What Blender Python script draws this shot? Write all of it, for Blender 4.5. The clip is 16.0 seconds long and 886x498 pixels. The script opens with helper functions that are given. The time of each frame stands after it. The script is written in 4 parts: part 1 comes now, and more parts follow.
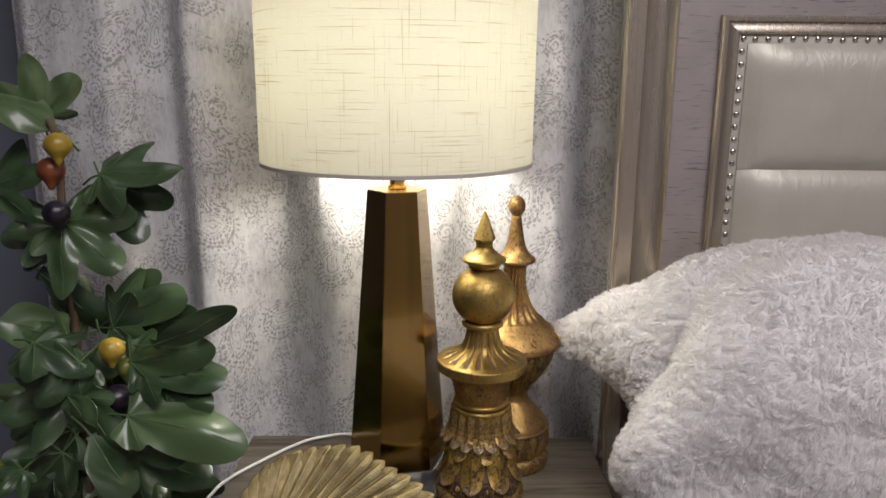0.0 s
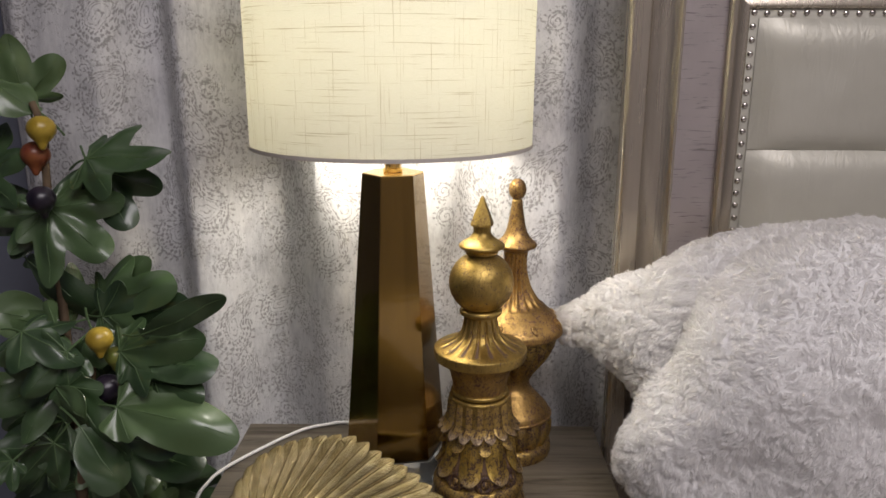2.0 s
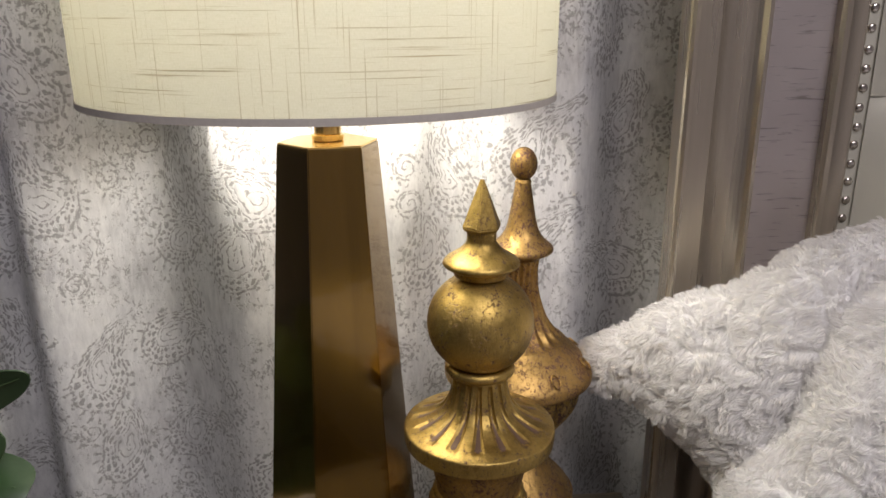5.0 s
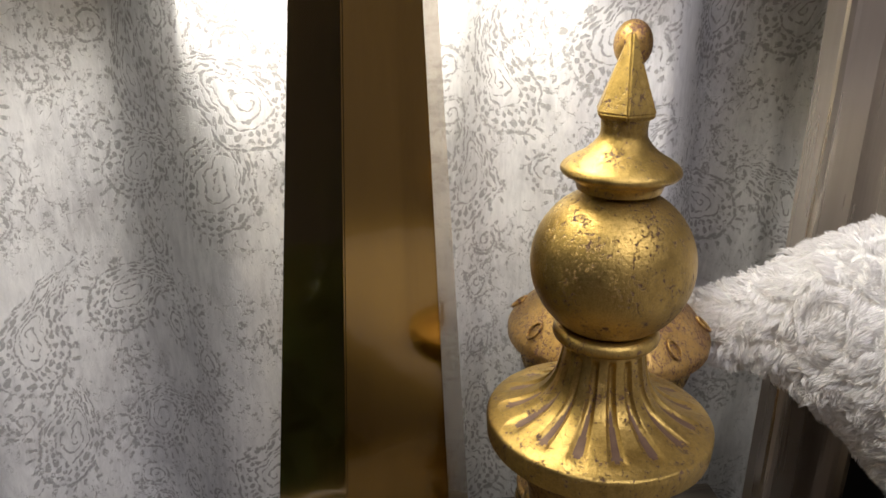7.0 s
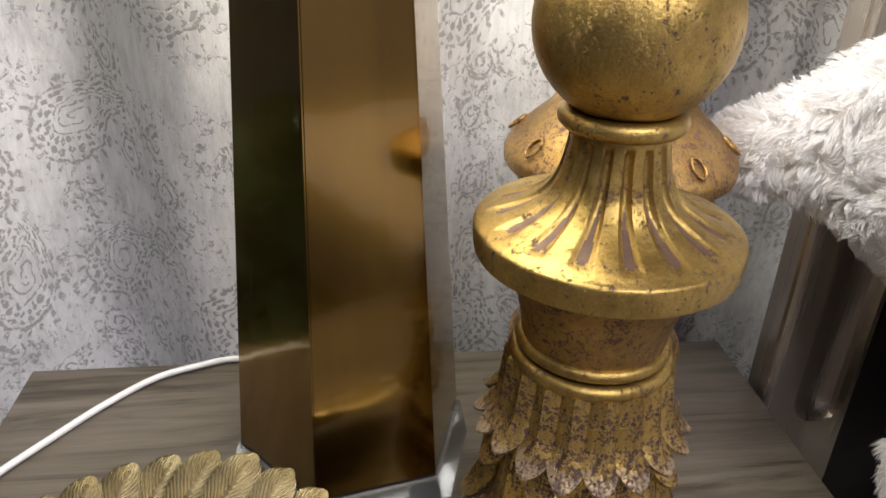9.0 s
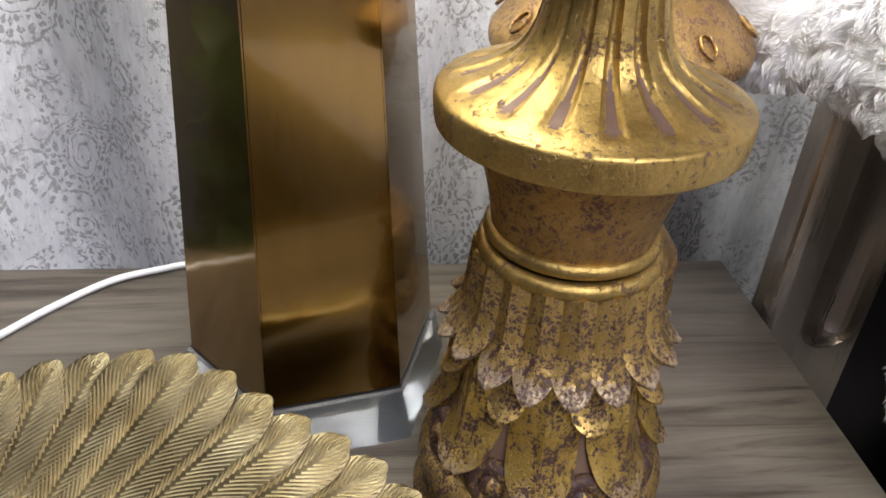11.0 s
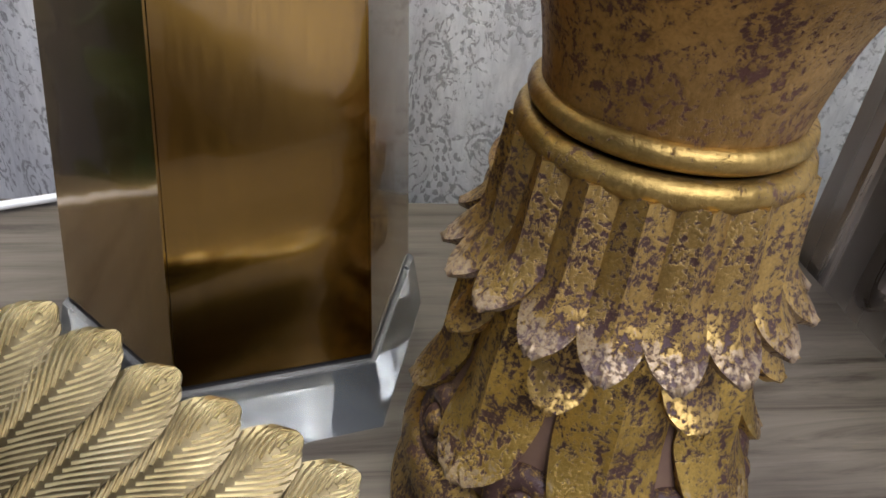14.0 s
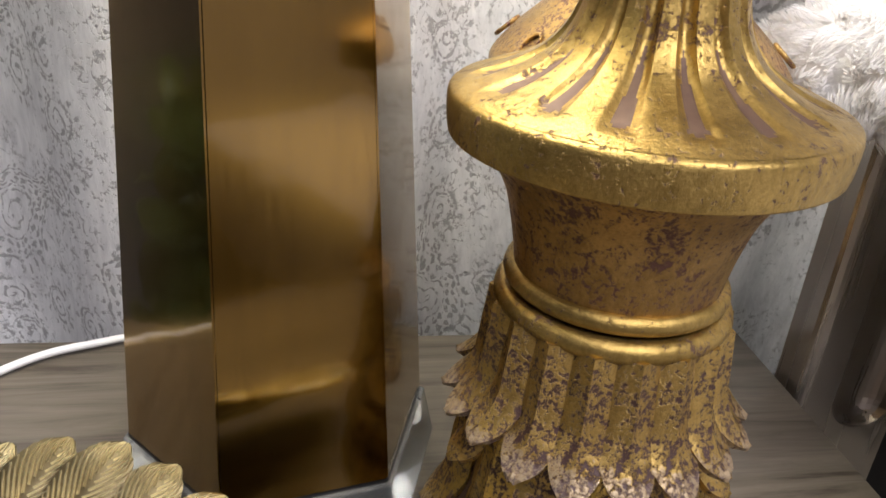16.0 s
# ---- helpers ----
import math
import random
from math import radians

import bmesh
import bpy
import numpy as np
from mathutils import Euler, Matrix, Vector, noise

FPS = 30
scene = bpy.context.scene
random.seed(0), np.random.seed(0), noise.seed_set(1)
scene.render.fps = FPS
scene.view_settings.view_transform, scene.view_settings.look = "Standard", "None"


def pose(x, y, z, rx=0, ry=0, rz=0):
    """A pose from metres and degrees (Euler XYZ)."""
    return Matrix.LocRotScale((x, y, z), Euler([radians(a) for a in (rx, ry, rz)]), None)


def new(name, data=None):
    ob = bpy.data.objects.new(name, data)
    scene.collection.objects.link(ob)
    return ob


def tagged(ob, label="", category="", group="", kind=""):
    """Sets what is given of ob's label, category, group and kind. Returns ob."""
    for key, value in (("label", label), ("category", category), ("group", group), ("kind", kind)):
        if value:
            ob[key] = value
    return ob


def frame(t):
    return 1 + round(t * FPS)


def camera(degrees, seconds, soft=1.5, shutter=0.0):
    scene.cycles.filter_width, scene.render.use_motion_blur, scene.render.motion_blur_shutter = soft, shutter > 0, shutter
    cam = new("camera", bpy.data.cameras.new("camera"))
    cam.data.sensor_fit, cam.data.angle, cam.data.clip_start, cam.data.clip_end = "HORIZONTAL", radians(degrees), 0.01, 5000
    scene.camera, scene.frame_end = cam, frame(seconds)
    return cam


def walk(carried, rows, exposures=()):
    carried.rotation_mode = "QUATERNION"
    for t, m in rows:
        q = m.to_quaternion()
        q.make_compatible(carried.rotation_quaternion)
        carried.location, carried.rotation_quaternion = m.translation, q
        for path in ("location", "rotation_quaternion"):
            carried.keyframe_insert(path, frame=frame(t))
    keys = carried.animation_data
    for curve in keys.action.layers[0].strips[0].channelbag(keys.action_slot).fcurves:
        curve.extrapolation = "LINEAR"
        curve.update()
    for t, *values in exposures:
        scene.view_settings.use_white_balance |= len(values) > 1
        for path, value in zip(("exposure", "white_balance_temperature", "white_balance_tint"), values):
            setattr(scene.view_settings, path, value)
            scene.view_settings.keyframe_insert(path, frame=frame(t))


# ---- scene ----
FOV = 60.8
cam = camera(FOV, 16.0, soft=1.6)
# seconds, x, y, z, then degrees about x, y, z
ROWS = [
    (0.0, -0.0033, 0.0043, 1.2463, 77.25, -0.54, -0.09),
    (0.5, -0.0009, 0.014, 1.2461, 76.95, -0.45, -0.08),
    (1.0, 0.0044, 0.0195, 1.2466, 76.63, -0.3, -0.07),
    (1.5, 0.0068, 0.0268, 1.2469, 76.22, -0.35, 0.15),
    (2.0, 0.0153, 0.0373, 1.246, 75.73, -0.15, 0.73),
    (2.5, 0.0401, 0.0823, 1.2427, 75.12, -0.08, 1.26),
    (3.0, 0.0816, 0.1525, 1.2385, 74.52, 0.13, 1.27),
    (3.5, 0.0625, 0.2222, 1.2255, 74.17, 0.72, 1.2),
    (6.0, -0.0478, 0.5103, 1.1601, 72.3, -0.58, -6.27),
    (6.5, -0.0638, 0.5552, 1.1342, 71.74, -0.63, -6.32),
    (7.0, -0.0719, 0.5927, 1.1091, 70.12, -0.58, -6.9),
    (7.5, -0.0679, 0.6212, 1.0783, 68.21, -0.67, -7.26),
    (8.0, -0.0652, 0.631, 1.0614, 66.06, -0.71, -7.19),
    (8.5, -0.0602, 0.6368, 1.0463, 63.92, -0.97, -6.91),
    (9.0, -0.055, 0.6389, 1.0358, 62.11, -1.46, -6.36),
    (9.5, -0.0463, 0.6428, 1.0189, 60.5, -2.03, -5.66),
    (12.0, -0.0261, 0.6809, 0.9772, 56.35, -2.34, -4.38),
    (12.5, -0.0263, 0.689, 0.9646, 55.78, -2.44, -4.05),
    (13.0, -0.0325, 0.7153, 0.9485, 54.63, -3.72, -5.77),
    (13.5, -0.0361, 0.7525, 0.9109, 55.5, -5.78, -8.2),
    (14.0, -0.0376, 0.7543, 0.9088, 55.51, -5.71, -8.17),
    (14.5, -0.0397, 0.7514, 0.9135, 56.0, -5.29, -9.05),
    (15.0, -0.0387, 0.7449, 0.9185, 58.48, -4.99, -8.17),
    (15.5, -0.0347, 0.7338, 0.9306, 60.57, -3.86, -7.65),
    (16.0, -0.0392, 0.7159, 0.9486, 63.84, -3.68, -7.61),
]
EXPOSURES = [(0.0, 0.03, 6500, 10), (3.5, -0.05, 6600, 10), (6.0, -0.05, 6400, 10), (7.0, 0.05, 6350, 10), (9.0, 0.66, 6200, 10), (12.0, 1.02, 5750, 10), (13.0, 1.04, 5750, 10), (15.0, 1.05, 5550, 10), (16.0, 0.98, 6150, 10)]
walk(cam, [(t, pose(x, y, z, rx, ry, rz)) for t, x, y, z, rx, ry, rz in ROWS], EXPOSURES)

# ---------------------------------------------------------------- light
world = bpy.data.worlds.new("room_world")
scene.world = world
world.use_nodes = True
world.node_tree.nodes["Background"].inputs[0].default_value = (0.55, 0.52, 0.60, 1)
world.node_tree.nodes["Background"].inputs[1].default_value = 0.02


def lamp(name, kind, m, energy, color, size=0.1, size_y=None):
    data = bpy.data.lights.new(name, kind)
    data.energy, data.color = energy, color
    if kind == "AREA":
        data.shape, data.size, data.size_y = "RECTANGLE", size, size_y or size
    else:
        data.shadow_soft_size = size
    ob = new(name, data)
    ob.matrix_world = m
    return ob


LAMP_X, LAMP_Y, TABLE = -0.0622, 1.0170, 0.679
BULB = 1.285
lamp("bulb_light", "POINT", pose(LAMP_X, LAMP_Y, BULB), 6.1, (1.0, 0.955, 0.885), 0.06)
lamp("ceiling_light", "AREA", pose(0.5, -0.6, 2.56, 0, 0, 0), 41.0, (1.0, 0.94, 0.98), 1.3, 1.3)


# ---------------------------------------------------------------- materials
class Mat:
    """A node material with short helpers."""

    def __init__(self, name, rough=0.5, metal=0.0):
        self.m = bpy.data.materials.new(name)
        self.m.use_nodes = True
        self.t = self.m.node_tree
        self.b = self.t.nodes["Principled BSDF"]
        self.b.inputs["Roughness"].default_value = rough
        self.b.inputs["Metallic"].default_value = metal
        self.tc = self.t.nodes.new("ShaderNodeTexCoord")

    def put(self, sock, v):
        if isinstance(v, bpy.types.NodeSocket):
            self.t.links.new(v, sock)
        elif isinstance(v, (tuple, list)) and len(v) == 3 and sock.type == "RGBA":
            sock.default_value = (*v, 1)
        else:
            sock.default_value = v

    def math(self, op, a, b=0.0, c=0.0):
        n = self.t.nodes.new("ShaderNodeMath")
        n.operation = op
        for i, v in enumerate((a, b, c)):
            self.put(n.inputs[i], v)
        return n.outputs[0]

    def vec(self, op, a, b=(0, 0, 0), s=None):
        n = self.t.nodes.new("ShaderNodeVectorMath")
        n.operation = op
        self.put(n.inputs[0], a)
        self.put(n.inputs[1], b)
        if s is not None:
            self.put(n.inputs["Scale"], s)
        return n.outputs["Value"] if op in ("LENGTH", "DOT_PRODUCT", "DISTANCE") else n.outputs[0]

    def mapping(self, scale=(1, 1, 1), source="Object", rot=(0, 0, 0)):
        n = self.t.nodes.new("ShaderNodeMapping")
        self.put(n.inputs["Vector"], self.tc.outputs[source])
        n.inputs["Scale"].default_value = scale
        n.inputs["Rotation"].default_value = rot
        return n.outputs[0]

    def noise(self, scale, detail=4.0, rough=0.55, vector=None, dist=0.0):
        n = self.t.nodes.new("ShaderNodeTexNoise")
        n.inputs["Scale"].default_value = scale
        n.inputs["Detail"].default_value = detail
        n.inputs["Roughness"].default_value = rough
        n.inputs["Distortion"].default_value = dist
        self.put(n.inputs["Vector"], vector if vector is not None else self.tc.outputs["Object"])
        return n

    def ramp(self, fac, *stops):
        n = self.t.nodes.new("ShaderNodeValToRGB")
        self.put(n.inputs[0], fac)
        e = n.color_ramp.elements
        while len(e) < len(stops):
            e.new(0.5)
        for i, (p, c) in enumerate(stops):
            e[i].position = p
            e[i].color = (*c, 1) if isinstance(c, (tuple, list)) else (c, c, c, 1)
        return n.outputs[0]

    def mix(self, fac, a, b, mode="MIX"):
        n = self.t.nodes.new("ShaderNodeMix")
        n.data_type, n.blend_type = "RGBA", mode
        self.put(n.inputs["Factor"], fac)
        self.put(n.inputs[6], a)
        self.put(n.inputs[7], b)
        return n.outputs[2]

    def random(self):
        return self.t.nodes.new("ShaderNodeObjectInfo").outputs["Random"]

    def island(self):
        return self.t.nodes.new("ShaderNodeNewGeometry").outputs["Random Per Island"]

    def color(self, v):
        self.put(self.b.inputs["Base Color"], v)
        return self

    def rough(self, v):
        self.put(self.b.inputs["Roughness"], v)
        return self

    def bump(self, height, strength=0.3, distance=0.001):
        n = self.t.nodes.new("ShaderNodeBump")
        n.inputs["Strength"].default_value = strength
        n.inputs["Distance"].default_value = distance
        self.put(n.inputs["Height"], height)
        self.put(self.b.inputs["Normal"], n.outputs[0])
        return self


def gilt(name, gold, bole, worn, tips=0.0):
    """Antique gold leaf over red-brown bole, rubbed through in specks; worn: how much bole shows; tips: leaf ends rubbed pale."""
    k = Mat(name, 0.38, 1.0)
    n1 = k.noise(620, 5, 0.72).outputs[0]
    n2 = k.noise(70, 5, 0.62).outputs[0]
    n3 = k.noise(1100, 3, 0.6).outputs[0]
    n4 = k.noise(1, 5, 0.66, k.mapping((300, 300, 190)), 0.8).outputs[0]
    s = k.math("ADD", k.math("MULTIPLY", n1, 0.45), k.math("ADD", k.math("MULTIPLY", n2, 0.27), k.math("MULTIPLY", n4, 0.33)))
    mask = k.ramp(s, (worn, 1.0), (worn + 0.045, 0.0))
    dim = tuple(c * f for c, f in zip(gold, (0.52, 0.50, 0.43)))
    tone = k.ramp(k.math("ADD", k.math("MULTIPLY", k.noise(18, 5, 0.65).outputs[0], 0.6), k.math("MULTIPLY", n4, 0.4)), (0.38, dim), (0.54, gold), (0.68, tuple(min(1, c * 1.2) for c in gold)))
    tone = k.mix(k.ramp(n3, (0.45, 0.0), (0.75, 0.55)), tone, dim)
    col = k.mix(mask, tone, bole)
    if tips:
        z = k.t.nodes.new("ShaderNodeSeparateXYZ")
        k.put(z.inputs[0], k.tc.outputs["Object"])
        end = k.ramp(k.math("ADD", k.math("MULTIPLY", z.outputs[2], -tips), k.math("MULTIPLY", n4, 0.6)), (0.96, 0.0), (1.13, 0.55))
        pale = k.ramp(n1, (0.40, (0.16, 0.10, 0.085)), (0.52, (0.28, 0.225, 0.19)), (0.66, (0.44, 0.38, 0.31)))
        col = k.mix(end, col, pale)
    k.color(col)
    metal = k.ramp(mask, (0.0, 0.92), (1.0, 0.15))
    k.put(k.b.inputs["Metallic"], k.math("MULTIPLY", metal, k.math("MULTIPLY_ADD", end, -0.9, 1.0)) if tips else metal)
    k.rough(k.ramp(k.math("ADD", k.math("MULTIPLY", mask, 0.45), k.math("MULTIPLY", n4, 0.55)), (0.15, 0.33), (0.8, 0.54)))
    k.bump(k.math("ADD", k.math("MULTIPLY", mask, -0.6), k.math("MULTIPLY", k.math("ADD", n1, n4), 0.6)), 0.5, 0.0008)
    return k.m


GILT = gilt("antique_gilt", (0.50, 0.345, 0.105), (0.105, 0.050, 0.030), 0.436)
GILT_WORN = gilt("worn_gilt", (0.50, 0.34, 0.105), (0.060, 0.027, 0.021), 0.486, 18.8)
GILT_LOWER = gilt("worn_gilt_of_lower_leaves", (0.60, 0.41, 0.10), (0.060, 0.027, 0.019), 0.480, 12.2)
GILT_DARK = gilt("dark_worn_gilt", (0.36, 0.235, 0.075), (0.050, 0.023, 0.018), 0.535)
GILT_RED = gilt("reddish_gilt", (0.48, 0.305, 0.105), (0.12, 0.05, 0.032), 0.466)
k = Mat("bole_groove", 0.65, 0.1)
k.color(k.mix(k.noise(160, 4).outputs[0], (0.085, 0.042, 0.032), (0.20, 0.125, 0.068)))
BOLE = k.m
k = Mat("brass_feather", 0.34, 1.0)
n = k.noise(60, 4).outputs[0]
k.color(k.ramp(n, (0.3, (0.53, 0.465, 0.305)), (0.55, (0.69, 0.63, 0.455)), (0.8, (0.80, 0.755, 0.61))))
k.rough(k.ramp(k.noise(300, 3).outputs[0], (0.3, 0.34), (0.7, 0.50)))
FEATHER = k.m
# Dark patina tone: recess shade between the barbs put into the colour.
k = Mat("brass_feather_recess_shade", 0.42, 1.0)
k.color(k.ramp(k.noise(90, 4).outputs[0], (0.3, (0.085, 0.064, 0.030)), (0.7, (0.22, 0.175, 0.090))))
FEATHER_RECESS_SHADE = k.m

k = Mat("brushed_bronze", 0.3, 1.0)
streak = k.noise(1, 4, 0.6, k.mapping((900, 900, 4))).outputs[0]
band = k.noise(1, 4, 0.6, k.mapping((45, 45, 5)), 0.6).outputs[0]
k.color(k.mix(streak, k.ramp(band, (0.35, (0.235, 0.138, 0.022)), (0.65, (0.33, 0.198, 0.036))), (0.30, 0.180, 0.032)))
k.rough(k.ramp(streak, (0.3, 0.14), (0.7, 0.21)))
k.put(k.b.inputs["Anisotropic"], 0.65)
tangent = k.t.nodes.new("ShaderNodeTangent")
tangent.direction_type, tangent.axis = "RADIAL", "Z"
k.put(k.b.inputs["Tangent"], tangent.outputs[0])
k.bump(streak, 0.03, 0.0002)
k.put(k.b.inputs["Coat Weight"], 0.8)
k.put(k.b.inputs["Coat Roughness"], 0.05)
wave = k.t.nodes.new("ShaderNodeBump")
wave.inputs["Strength"].default_value = 0.2
wave.inputs["Distance"].default_value = 0.003
k.put(wave.inputs["Height"], k.noise(26, 2, 0.4).outputs[0])
k.put(k.b.inputs["Coat Normal"], wave.outputs[0])
BRONZE = k.m
k = Mat("polished_brass", 0.22, 1.0)
k.color(k.mix(k.noise(40).outputs[0], (0.78, 0.52, 0.17), (0.85, 0.6, 0.24)))
BRASS = k.m

k = Mat("clear_acrylic", 0.02)
k.color((0.93, 0.97, 0.96))
k.put(k.b.inputs["Transmission Weight"], 0.94)
k.put(k.b.inputs["IOR"], 1.49)
ACRYLIC = k.m

k = Mat("white_cord", 0.35)
k.color(k.mix(k.noise(50).outputs[0], (0.74, 0.73, 0.70), (0.82, 0.81, 0.79)))
CORD = k.m

# linen shade
k = Mat("linen_shade", 0.9)
uv = k.tc.outputs["UV"]
warp = k.noise(1, 2, 0.5, k.mapping((1400, 500, 1), "UV")).outputs[0]
weft = k.noise(1, 2, 0.5, k.mapping((110, 2600, 1), "UV")).outputs[0]
slub_h = k.ramp(k.noise(1, 3, 0.6, k.mapping((7, 560, 1), "UV")).outputs[0], (0.60, 0.0), (0.67, 1.0))
slub_v = k.ramp(k.noise(1, 3, 0.6, k.mapping((620, 7, 1), "UV", (0, 0, 0.03))).outputs[0], (0.615, 0.0), (0.67, 1.0))
weave = k.math("ADD", k.math("MULTIPLY", warp, 0.5), k.math("MULTIPLY", weft, 0.5))
slub = k.math("MAXIMUM", slub_h, k.math("MULTIPLY", slub_v, 0.8))
cloth = k.mix(slub, k.ramp(weave, (0.35, (0.66, 0.65, 0.56)), (0.65, (0.745, 0.735, 0.665))), (0.43, 0.385, 0.28))
k.color(cloth)
k.bump(k.math("ADD", weave, slub), 0.3, 0.0005)
tl = k.t.nodes.new("ShaderNodeBsdfTranslucent")
k.put(tl.inputs["Color"], cloth)
mx = k.t.nodes.new("ShaderNodeMixShader")
mx.inputs[0].default_value = 0.45
k.put(mx.inputs[1], k.b.outputs[0])
k.put(mx.inputs[2], tl.outputs[0])
k.put(k.t.nodes["Material Output"].inputs[0], mx.outputs[0])
LINEN = k.m
k = Mat("shade_trim_tape", 0.8)
k.color(k.mix(k.noise(300).outputs[0], (0.42, 0.39, 0.36), (0.55, 0.51, 0.46)))
TRIM = k.m
k = Mat("bulb_glass", 0.4)
k.color((0.9, 0.88, 0.82))
k.put(k.b.inputs["Emission Color"], (1.0, 0.9, 0.74))
k.put(k.b.inputs["Emission Strength"], 12.0)
BULBGLASS = k.m

# curtain: distressed paisley jacquard
k = Mat("paisley_jacquard", 0.62)
uvw = k.mapping((1, 1, 1), "UV")


def band_at(r, at, half):
    """A soft line where r passes at."""
    return k.math("MAXIMUM", k.math("SUBTRACT", 1.0, k.math("DIVIDE", k.math("ABSOLUTE", k.math("SUBTRACT", r, at)), half)), 0.0)


def motif(scale, off, drop, kept_from, spread):
    """Jacquard figures in scattered cells: drop 1 gives bent teardrops with scaled bodies, drop 0 gives roundels with a spiral."""
    wob = k.vec("SCALE", k.vec("SUBTRACT", k.noise(scale * 3.0, 3, 0.6, uvw).outputs[1], (0.5, 0.5, 0.5)), s=0.24 / scale)
    pos = k.vec("ADD", k.vec("ADD", uvw, wob), off)
    v = k.t.nodes.new("ShaderNodeTexVoronoi")
    v.voronoi_dimensions = "2D"
    v.inputs["Scale"].default_value = scale
    v.inputs["Randomness"].default_value = spread
    k.put(v.inputs["Vector"], pos)
    sc = k.t.nodes.new("ShaderNodeSeparateColor")
    k.put(sc.inputs[0], v.outputs["Color"])
    rel = k.vec("SCALE", k.vec("SUBTRACT", pos, v.outputs["Position"]), s=scale)
    rot = k.t.nodes.new("ShaderNodeVectorRotate")
    rot.rotation_type = "Z_AXIS"
    k.put(rot.inputs["Vector"], rel)
    k.put(rot.inputs["Angle"], k.math("MULTIPLY", k.math("SUBTRACT", sc.outputs[1], 0.5), 1.7 if drop else 6.2))
    sp = k.t.nodes.new("ShaderNodeSeparateXYZ")
    k.put(sp.inputs[0], rot.outputs[0])
    px, py = sp.outputs[0], sp.outputs[1]
    if drop:
        up = k.math("MAXIMUM", py, 0.0)
        flip = k.math("SUBTRACT", k.math("MULTIPLY", k.math("GREATER_THAN", sc.outputs[2], 0.5), 2.0), 1.0)
        px = k.math("ADD", px, k.math("MULTIPLY", k.math("MULTIPLY", up, up), k.math("MULTIPLY", flip, 1.1)))
        px = k.math("MULTIPLY", px, k.math("ADD", 1.35, k.math("MULTIPLY", up, 2.2)))
        py = k.math("SUBTRACT", k.math("MULTIPLY", py, 1.0), k.math("MULTIPLY", up, 0.42))
    ang = k.math("ARCTAN2", py, px)
    r = k.math("SQRT", k.math("ADD", k.math("MULTIPLY", px, px), k.math("MULTIPLY", py, py)))
    teeth = 24.0 if drop else 13.0
    beads = k.ramp(k.math("SINE", k.math("MULTIPLY", ang, teeth)), (0.30, 0.15), (0.62, 1.0))
    out = k.math("MULTIPLY", band_at(r, 0.41, 0.075 if drop else 0.10), beads)
    out = k.math("MAXIMUM", out, band_at(r, 0.345 if drop else 0.29, 0.036 if drop else 0.06))
    inside = k.math("LESS_THAN", r, 0.325 if drop else 0.25)
    if drop:
        mesh = k.math("MULTIPLY", k.math("SINE", k.math("ADD", k.math("MULTIPLY", ang, 11.0), k.math("MULTIPLY", r, 44.0))), k.math("SINE", k.math("SUBTRACT", k.math("MULTIPLY", ang, 11.0), k.math("MULTIPLY", r, 44.0))))
        body = k.math("MULTIPLY", k.ramp(k.math("ADD", mesh, 0.5), (0.45, 0.1), (0.75, 1.0)), k.math("GREATER_THAN", r, 0.17))
        eye = k.math("MULTIPLY", k.ramp(k.math("SINE", k.math("ADD", ang, k.math("MULTIPLY", r, 95.0))), (0.45, 0.0), (0.85, 0.8)), k.math("LESS_THAN", r, 0.14))
        body = k.math("MAXIMUM", k.math("MAXIMUM", body, eye), band_at(r, 0.165, 0.016))
    else:
        body = k.ramp(k.math("SINE", k.math("ADD", ang, k.math("MULTIPLY", r, 44.0))), (0.40, 0.0), (0.75, 1.0))
    out = k.math("MAXIMUM", out, k.math("MULTIPLY", body, inside))
    kept = k.math("MULTIPLY", k.math("GREATER_THAN", sc.outputs[0], kept_from), k.math("LESS_THAN", r, 0.48))
    return k.math("MULTIPLY", out, kept), kept


big, inbig = motif(8.6, (0.0, 0.03, 0), 1, 0.20, 0.6)
round_ = motif(21.0, (0.31, 0.17, 0), 0, 0.55, 0.85)[0]
clear = k.math("SUBTRACT", 1.0, inbig)
round_ = k.math("MULTIPLY", round_, clear)
fine = k.ramp(k.noise(120, 3, 0.65, k.mapping((1, 0.8, 1), "UV"), 0.9).outputs[0], (0.52, 0.0), (0.58, 1.0))
zone = k.ramp(k.noise(13.0, 3, 0.5, uvw).outputs[0], (0.38, 0.10), (0.54, 1.0))
leafy = k.ramp(k.math("ABSOLUTE", k.math("SUBTRACT", k.noise(46, 2, 0.5, uvw, 1.6).outputs[0], 0.5)), (0.012, 1.0), (0.035, 0.0))
ground_work = k.math("MULTIPLY", k.math("MAXIMUM", k.math("MULTIPLY", fine, 0.62), k.math("MULTIPLY", leafy, 0.62)), k.math("MULTIPLY", zone, clear))
ornament = k.math("MAXIMUM", k.math("MAXIMUM", k.math("MULTIPLY", big, 0.92), k.math("MULTIPLY", round_, 0.85)), ground_work)
broken = k.ramp(k.noise(260, 3, 0.6, uvw).outputs[0], (0.36, 0.30), (0.55, 1.0))
ornament = k.math("MULTIPLY", ornament, broken)
wear = k.ramp(k.noise(170, 4, 0.7, k.mapping((1, 0.6, 1), "UV")).outputs[0], (0.34, 0.0), (0.54, 1.0))
grit = k.noise(420, 4, 0.75, k.mapping((1, 0.6, 1), "UV")).outputs[0]
